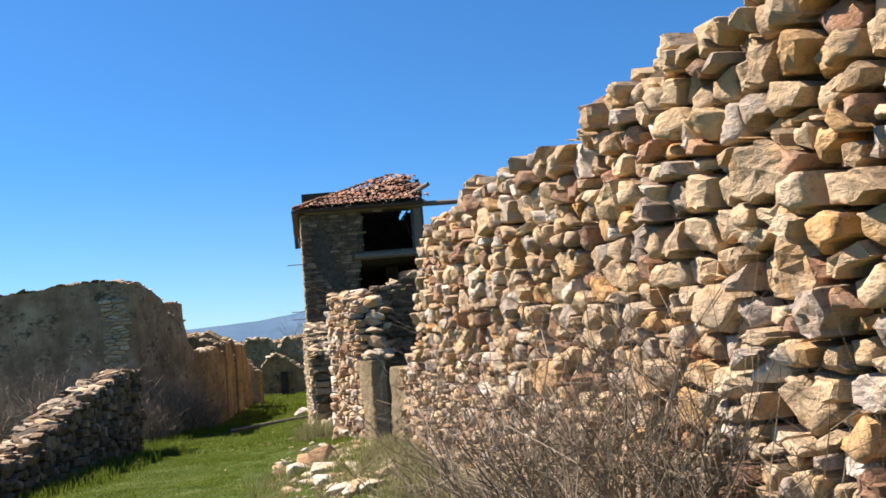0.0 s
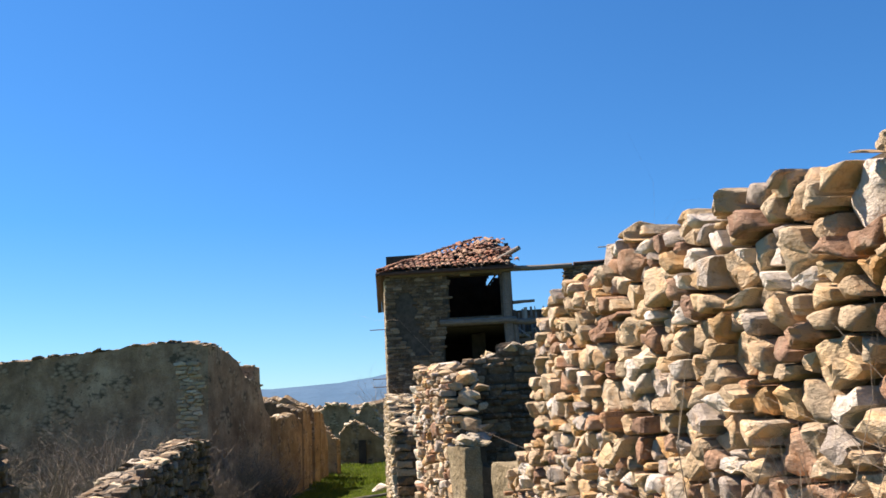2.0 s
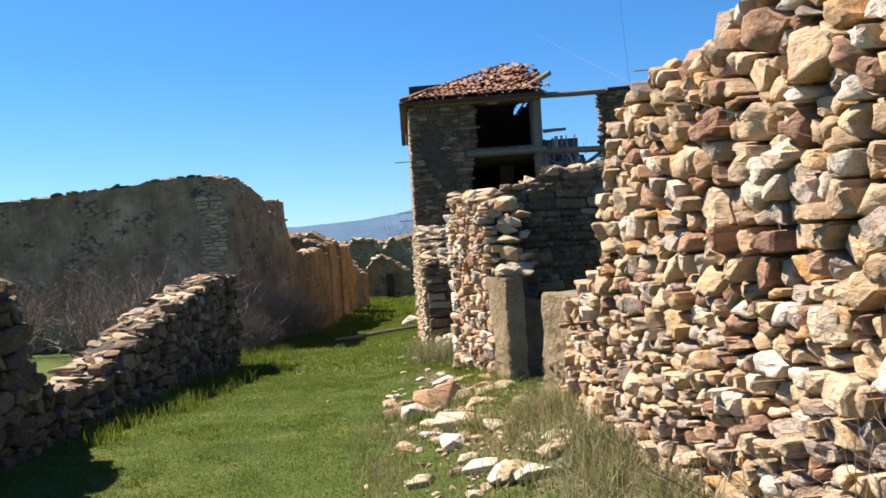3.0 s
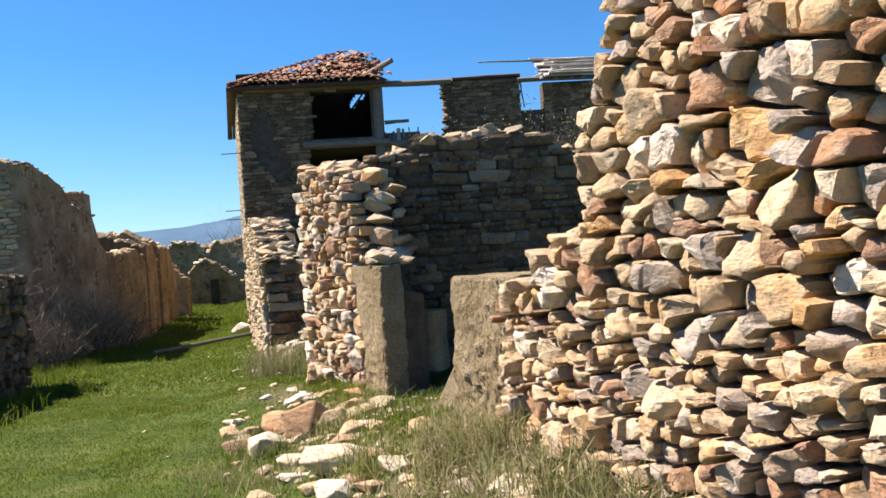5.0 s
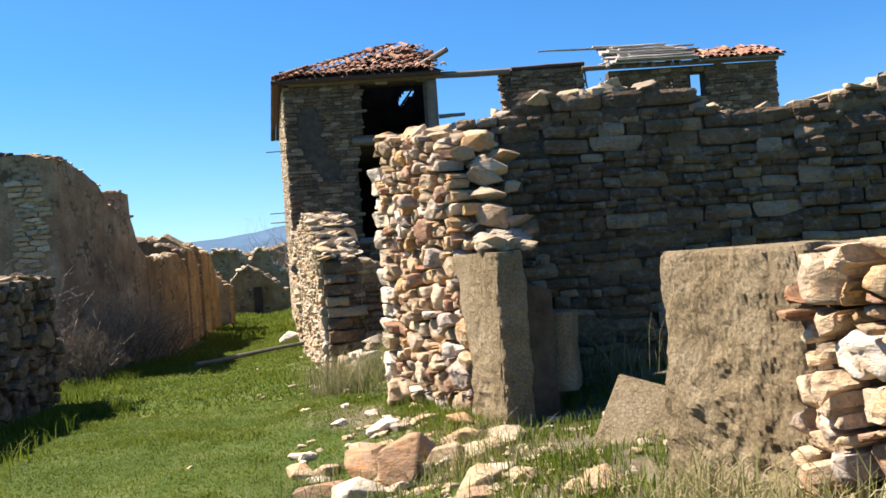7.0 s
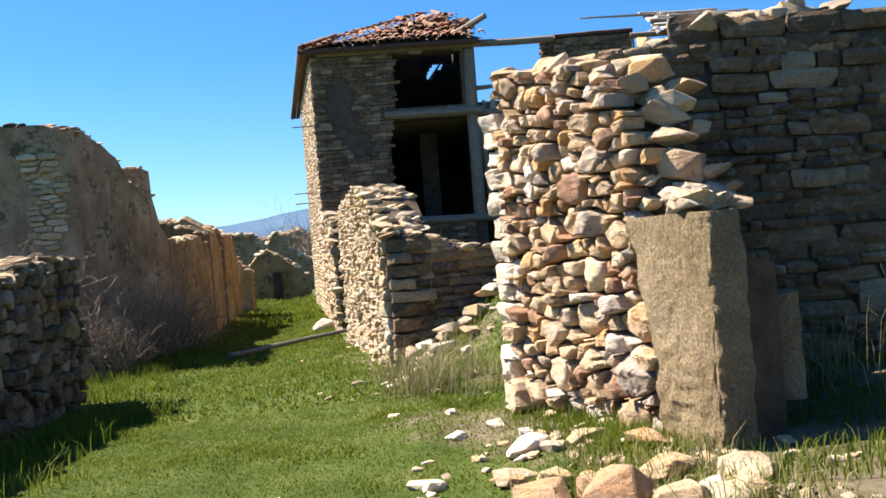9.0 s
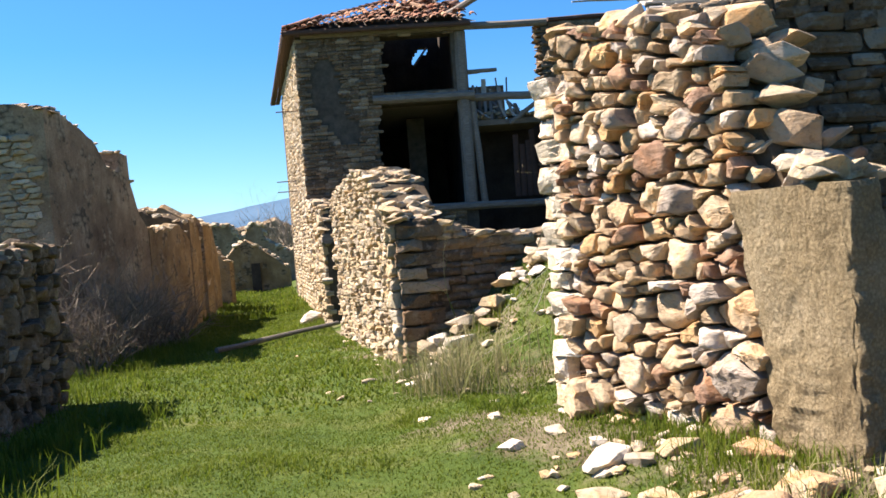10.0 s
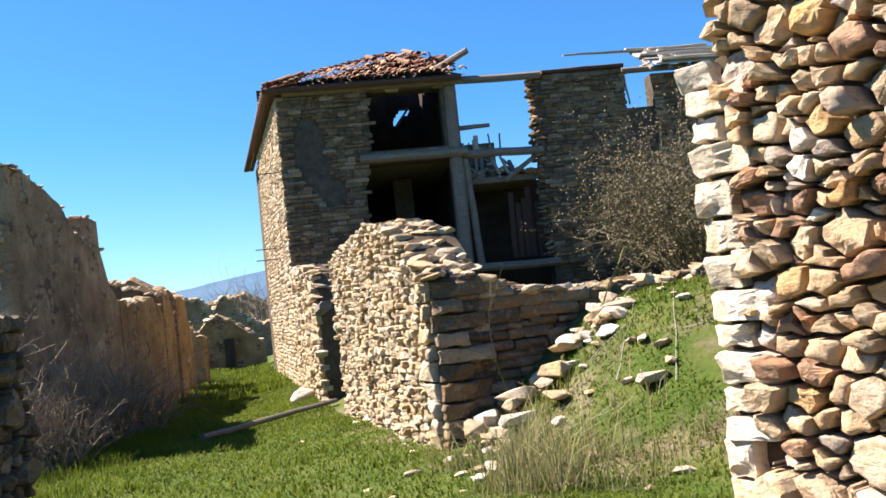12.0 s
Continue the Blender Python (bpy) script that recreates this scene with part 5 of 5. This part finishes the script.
lush2 = [(-1.35 + r.gauss(0, 0.2), 12.1 + r.gauss(0, 0.25)) for _ in range(12)] + [(-1.3 - r.uniform(0, 0.4), r.uniform(12.3, 13.6)) for _ in range(14)] + [(r.uniform(-4.6, -4.2), r.uniform(25, 31)) for _ in range(25)]
tufts("tall_grass", lush2, 60, 0.09, M_GRASS, (0.05, 0.17), (0.004, 0.008), "bright green weeds at the gate wall's foot", 16, 0.5)


verge = [(r.uniform(-1.25, -0.75), r.uniform(9.2, 10.6)) for _ in range(22)] + [(lane_r(y) - r.uniform(0.3, 1.4), y) for y in [r.uniform(10.4, 12.0) for _ in range(26)]]
tufts("tall_grass", verge, 34, 0.09, M_GRASS, (0.06, 0.22), (0.004, 0.008), "green weeds growing between fallen stones", 17, 0.7)


def twig_tree(q, base, way, length, thick, depth, segs, out):
    """Crooked stems that fork into ever thinner twigs; out gets (a, b, ra, rb)."""
    p, d = Vector(base), Vector(way).normalized()
    step = length / segs
    for k in range(segs):
        d = (d + Vector((q.gauss(0, 0.27), q.gauss(0, 0.27), q.gauss(0.0, 0.22)))).normalized()
        e = p + d * step
        t0, t1 = thick * (1 - 0.6 * k / segs), thick * (1 - 0.6 * (k + 1) / segs)
        out.append((p, e, t0, t1))
        if depth > 0 and k > 0:
            for _ in range(q.choice((1, 2, 2))):
                side = Vector((q.gauss(0, 1), q.gauss(0, 1), q.gauss(0.3, 0.8))).normalized()
                twig_tree(q, e, d * 0.7 + side, length * q.uniform(0.35, 0.6), t1 * 0.6, depth - 1, max(2, segs - 1), out)
        p = e


def twigs_mesh(name, bits, material, parent, label=""):
    verts, faces = [], []
    for a, b, ra, rb in bits:
        d = (b - a).normalized()
        s = d.cross(Vector((0.3, 0.5, 0.8))).normalized()
        u = s.cross(d)
        n = len(verts)
        for p, rr in ((a, ra), (b, rb)):
            for k in range(3):
                an = math.tau * k / 3
                verts.append(p + s * math.cos(an) * rr + u * math.sin(an) * rr)
        for k in range(3):
            faces.append((n + k, n + (k + 1) % 3, n + 3 + (k + 1) % 3, n + 3 + k))
    return link_mesh(name, verts, faces, material, parent, label)


def shrub(seed, x, y, height, spread, stems, material, label, thick=0.012, depth=3, leafy=None, leaf_n=0, flat=1.0, z=None):
    q = random.Random(seed)
    zz = ground_z(x, y) if z is None else z
    root = tagged(new("dry_shrub" if leafy is None else "bush"), label, "shrub")
    root.location = (x, y, zz)
    stem_bits, twig_bits = [], []
    for _ in range(stems):
        bits = []
        a = q.uniform(0, math.tau)
        out_w = q.uniform(0.1, 1.0) * spread / height
        twig_tree(q, (q.gauss(0, 0.12 * spread), q.gauss(0, 0.12 * spread), -0.03), (math.cos(a) * out_w, math.sin(a) * out_w * flat, 1), height * q.uniform(0.6, 0.95), thick * q.uniform(0.7, 1.2), depth, 4, bits)
        cut = thick * 0.45
        stem_bits += [t for t in bits if t[2] > cut]
        twig_bits += [t for t in bits if t[2] <= cut]
    tagged(twigs_mesh("branch_mass", stem_bits, material, root), kind="stuff")
    tagged(twigs_mesh("twig_mass", twig_bits, material, root), kind="stuff")
    if leafy and twig_bits:
        pts, fs = [], []
        for k in range(leaf_n):
            a, b, _, _ = q.choice(twig_bits)
            c = a.lerp(b, q.random())
            s1 = Vector((q.gauss(0, 1), q.gauss(0, 1), q.gauss(0, 1))).normalized() * q.uniform(0.03, 0.07)
            s2 = Vector((q.gauss(0, 1), q.gauss(0, 1), q.gauss(0, 1))).normalized() * 0.022
            i = len(pts)
            pts += [c, c + s1 * 0.5 + s2, c + s1, c + s1 * 0.5 - s2]
            fs.append((i, i + 1, i + 2, i + 3))
        tagged(link_mesh("foliage", pts, fs, leafy, root), kind="stuff")
    return root


shrub(21, 0.56, 3.15, 1.2, 1.15, 120, M_TWIG, "leafless brown shrub against the golden wall", 0.007, 3, flat=0.9)
shrub(22, 0.34, 4.0, 0.9, 0.8, 56, M_TWIG, "leafless brown shrub against the golden wall", 0.007, 3, flat=0.9)
shrub(23, 0.72, 2.55, 1.1, 0.8, 44, M_TWIG, "leafless brown shrub against the golden wall", 0.0055, 3, flat=0.9)
for k, (x, y, h) in enumerate(((-8.6, 21.4, 1.9), (-9.9, 21.2, 2.0), (-11.2, 21.6, 2.1), (-12.8, 21.2, 2.0), (-14.4, 21.4, 2.0), (-7.9, 21.2, 1.4), (-7.35, 22.9, 1.7), (-7.3, 24.4, 1.5), (-10.4, 19.8, 1.4), (-8.9, 19.4, 1.3), (-7.2, 21.3, 1.0), (-7.15, 25.8, 1.2), (-16.0, 21.5, 2.0))):
    shrub(31 + k, x, y, h, 1.0, 40, M_TWIG, "grey leafless brushwood before the roofless house", 0.017, 3)
shrub(51, 3.3, 27.0, 2.75, 1.9, 76, M_BUSH, "tall olive-brown bush beside the ruined house", 0.03, 3, M_BUSH, 15000, z=1.0)
shrub(52, 4.8, 28.4, 2.9, 1.8, 76, M_BUSH, "tall olive-brown bush beside the ruined house", 0.03, 3, M_BUSH, 15000, z=1.0)
shrub(56, 3.0, 25.2, 1.9, 1.5, 60, M_BUSH, "tall olive-brown bush beside the ruined house", 0.022, 3, M_BUSH, 9000, z=1.0)
shrub(53, 6.6, 28.6, 2.6, 1.6, 44, M_BUSH, "tall olive-brown bush beside the ruined house", 0.03, 3, M_BUSH, 4000, z=1.0)
tufts("dry_weed", [(-2.62, 15.85), (-2.5, 15.6), (-2.3, 15.5), (-2.42, 16.1), (-2.3, 16.8), (-2.0, 16.2)], 110, 0.11, M_STRAW, (0.15, 0.55), (0.004, 0.010), "dry straw-coloured weeds on the yard slope", 54, 0.7)
for k, (x, y, h) in enumerate(((-2.1, 18.0, 1.4), (-1.3, 17.7, 1.1), (0.4, 12.9, 0.8), (0.1, 13.1, 0.7))):
    shrub(61 + k, x, y, h, 0.35, 1, M_STRAW, "single bent dead stalk", 0.009, 1)
shrub(71, -10.5, 62.0, 5.0, 2.5, 14, M_TWIG, "grey leafless thicket behind the far ruins", 0.05, 3)
shrub(72, -8.2, 58.0, 3.9, 2.0, 22, M_TWIG, "grey leafless thicket behind the far ruins", 0.05, 3)


# ---- the stones of the walls ----
fit_stones(wall_right, E_FACE, E_TOPS, (0.05, 0.112), M_GOLD, 101, lambda u, z: eu(6.4) < u and z > 0.25, (0.85, 2.3), u0=eu(0.8), thick=0.05, big=0.09, stretch=1.45, jitter=0.45, gap=0.009)
fit_stones(wall_right, E_FACE, E_TOPS, (0.12, 0.2), M_GOLD, 104, u1=eu(0.8), thick=0.07)
top_stones(wall_right, E_FACE, E_TOPS, 0.6, (0.14, 0.30), M_GOLD, 102, 0.55, 8, single=True)
fit_stones(wall_gate, G_FACE, G_TOPS, (0.055, 0.125), M_GOLD, 111, lambda u, z: True, (0.8, 2.0), u0=0.50, u1=GU - 0.24, thick=0.06, big=0.12, stretch=1.35, jitter=0.45, gap=0.010)
quoins(wall_gate, G_FACE, GU, -1, -0.1, 2.0, M_WHITE, 112, thick=0.03)
top_stones(wall_gate, G_FACE, G_TOPS, 0.5, (0.16, 0.34), M_GOLD, 113, 0.5, 22, 0.3, single=True)
top_stones(wall_gate, G_FACE, [(0, 1.33), (0.3, 1.42), (0.62, 1.56)], 0.3, (0.12, 0.27), M_PALE, 114, 0.34, 40, 0.05, 0.62, single=True)
# Shaded faces take the darkened stone, their sunlit tops the pale one.
lay_stones(wall_cross, N_FACE, N_TOPS, (0.055, 0.15), M_SHADE_STONE, 121, lambda u, z: z > 1.5, SLABBY, (1.1, 3.4), 0.12, tilt=3.5, out=0.02, big=0.10)
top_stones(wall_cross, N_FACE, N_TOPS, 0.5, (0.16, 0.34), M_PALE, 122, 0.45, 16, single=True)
lay_stones(wall_return, R_FACE, R_TOPS, (0.06, 0.15), M_SHADE_STONE, 131, None, SLABBY, (1.1, 3.2), 0.13, tilt=4, out=0.02, big=0.10)
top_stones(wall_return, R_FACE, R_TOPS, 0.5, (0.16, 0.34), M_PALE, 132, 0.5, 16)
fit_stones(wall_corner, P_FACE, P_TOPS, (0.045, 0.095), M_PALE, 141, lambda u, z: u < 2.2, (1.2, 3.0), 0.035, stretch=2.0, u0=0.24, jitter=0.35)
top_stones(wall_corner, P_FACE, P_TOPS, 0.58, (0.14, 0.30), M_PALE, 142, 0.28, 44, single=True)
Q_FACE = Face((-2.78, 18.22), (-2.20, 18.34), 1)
# One corner in two tones: dark on the shaded end, pale towards the lane.
quoins(wall_corner, Q_FACE, 0.0, 1, -0.35, 1.3, M_SHADE_STONE, 143, (0.34, 0.52), (0.14, 0.22), 0.07)
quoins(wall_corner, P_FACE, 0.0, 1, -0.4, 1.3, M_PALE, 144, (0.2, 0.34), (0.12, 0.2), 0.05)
lay_stones(wall_low, L_FACE, L_TOPS, (0.06, 0.15), M_SHADE_STONE, 151, lambda u, z: u < 3.4, SLABBY, (1.3, 3.8), 0.16, tilt=4, out=0.03, big=0.08)
top_stones(wall_low, L_FACE, L_TOPS, 0.48, (0.2, 0.46), M_PALE, 152, 0.22, 16, single=True)
fit_stones(wall_house_lane, H_FACE, H_TOPS, (0.08, 0.15), M_PALE, 161, None, (1.1, 2.4), 0.05, stretch=1.5)
top_stones(wall_house_lane, H_FACE, H_TOPS, 0.55, (0.16, 0.34), M_PALE, 162, 0.25, 14)
fit_stones(wall_left_near, A_FACE, A_TOPS, (0.10, 0.20), M_SHADE_STONE, 171, None, (1.0, 2.4), 0.07)
top_stones(wall_left_near, A_FACE, A_TOPS, 0.55, (0.14, 0.3), M_SHADE_STONE, 172, 0.5, 12)
fit_stones(wall_left_low, B_FACE, B_TOPS, (0.09, 0.18), M_SHADE_STONE, 181, lambda u, z: u < 4, (1.0, 2.4), 0.07)
top_stones(wall_left_low, B_FACE, B_TOPS, 0.6, (0.16, 0.34), M_SHADE_STONE, 182, 0.32, 20, single=True)
# The same stone in pale, for slabs that catch the sun.
top_stones(wall_left_low, B_FACE, B_TOPS, 0.6, (0.2, 0.44), M_PALE, 183, 0.26, 7, single=True)
fit_stones(wall_left_front, C_FACE, C_TOPS, (0.06, 0.12), M_PALE, 191, None, (2.0, 4.5), 0.06, u0=C_FACE.length - 0.75, u1=C_FACE.length - 0.18, stretch=3.0, skip=lambda u, z: z < 1.4 or z > 3.2 - 0.5 * wob(u * 3.0, 1.0))
top_stones(wall_left_front, C_FACE, C_TOPS, 0.55, (0.18, 0.36), M_SHADE_STONE, 192, 0.2, 16)
top_stones(wall_left_far, D2_FACE, D2_TOPS, 0.5, (0.14, 0.34), M_PALE, 194, 0.4, 18)
top_stones(wall_left_side, D_FACE, D_TOPS, 0.5, (0.12, 0.26), M_PALE, 193, 0.4, 14)
FRONT_FACE = Face((-4.75, HY), (-0.75, HY), 1)
lay_stones(front, FRONT_FACE, [(0, 6.4), (4, 6.4)], (0.06, 0.12), M_SHADE_STONE, 201, None, SMALL, (1.6, 4.2), 0.10, tilt=2, out=0.03, big=0.02,
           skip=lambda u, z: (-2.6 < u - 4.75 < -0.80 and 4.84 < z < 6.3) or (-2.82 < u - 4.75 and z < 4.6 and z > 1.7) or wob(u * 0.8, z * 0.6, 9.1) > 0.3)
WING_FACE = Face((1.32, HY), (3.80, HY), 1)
lay_stones(wing, WING_FACE, [(0, 6.4), (3, 6.4)], (0.06, 0.12), M_SHADE_STONE, 202, None, SMALL, (1.6, 4.2), 0.10, tilt=2, out=0.03, big=0.02, skip=lambda u, z: u < 0.30 + 0.22 * wob(z * 2.7, 3.1))
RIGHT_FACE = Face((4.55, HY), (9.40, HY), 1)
lay_stones(right, RIGHT_FACE, [(0, 6.2), (5, 6.2)], (0.07, 0.14), M_SHADE_STONE, 203, None, SMALL, (1.6, 3.6), 0.10, tilt=2, out=0.03, big=0.02, skip=lambda u, z: 2.3 < u < 2.85 and 5.3 < z < 6.1)
SIDE_FACE = Face((-4.72, HY), (-5.9, HY + 7.5), -1)
lay_stones(side_wall, SIDE_FACE, [(0, 6.4), (8, 6.4)], (0.08, 0.15), M_PALE, 204, None, SMALL, (1.2, 2.8), 0.12, tilt=3, out=0.06, big=0.02)
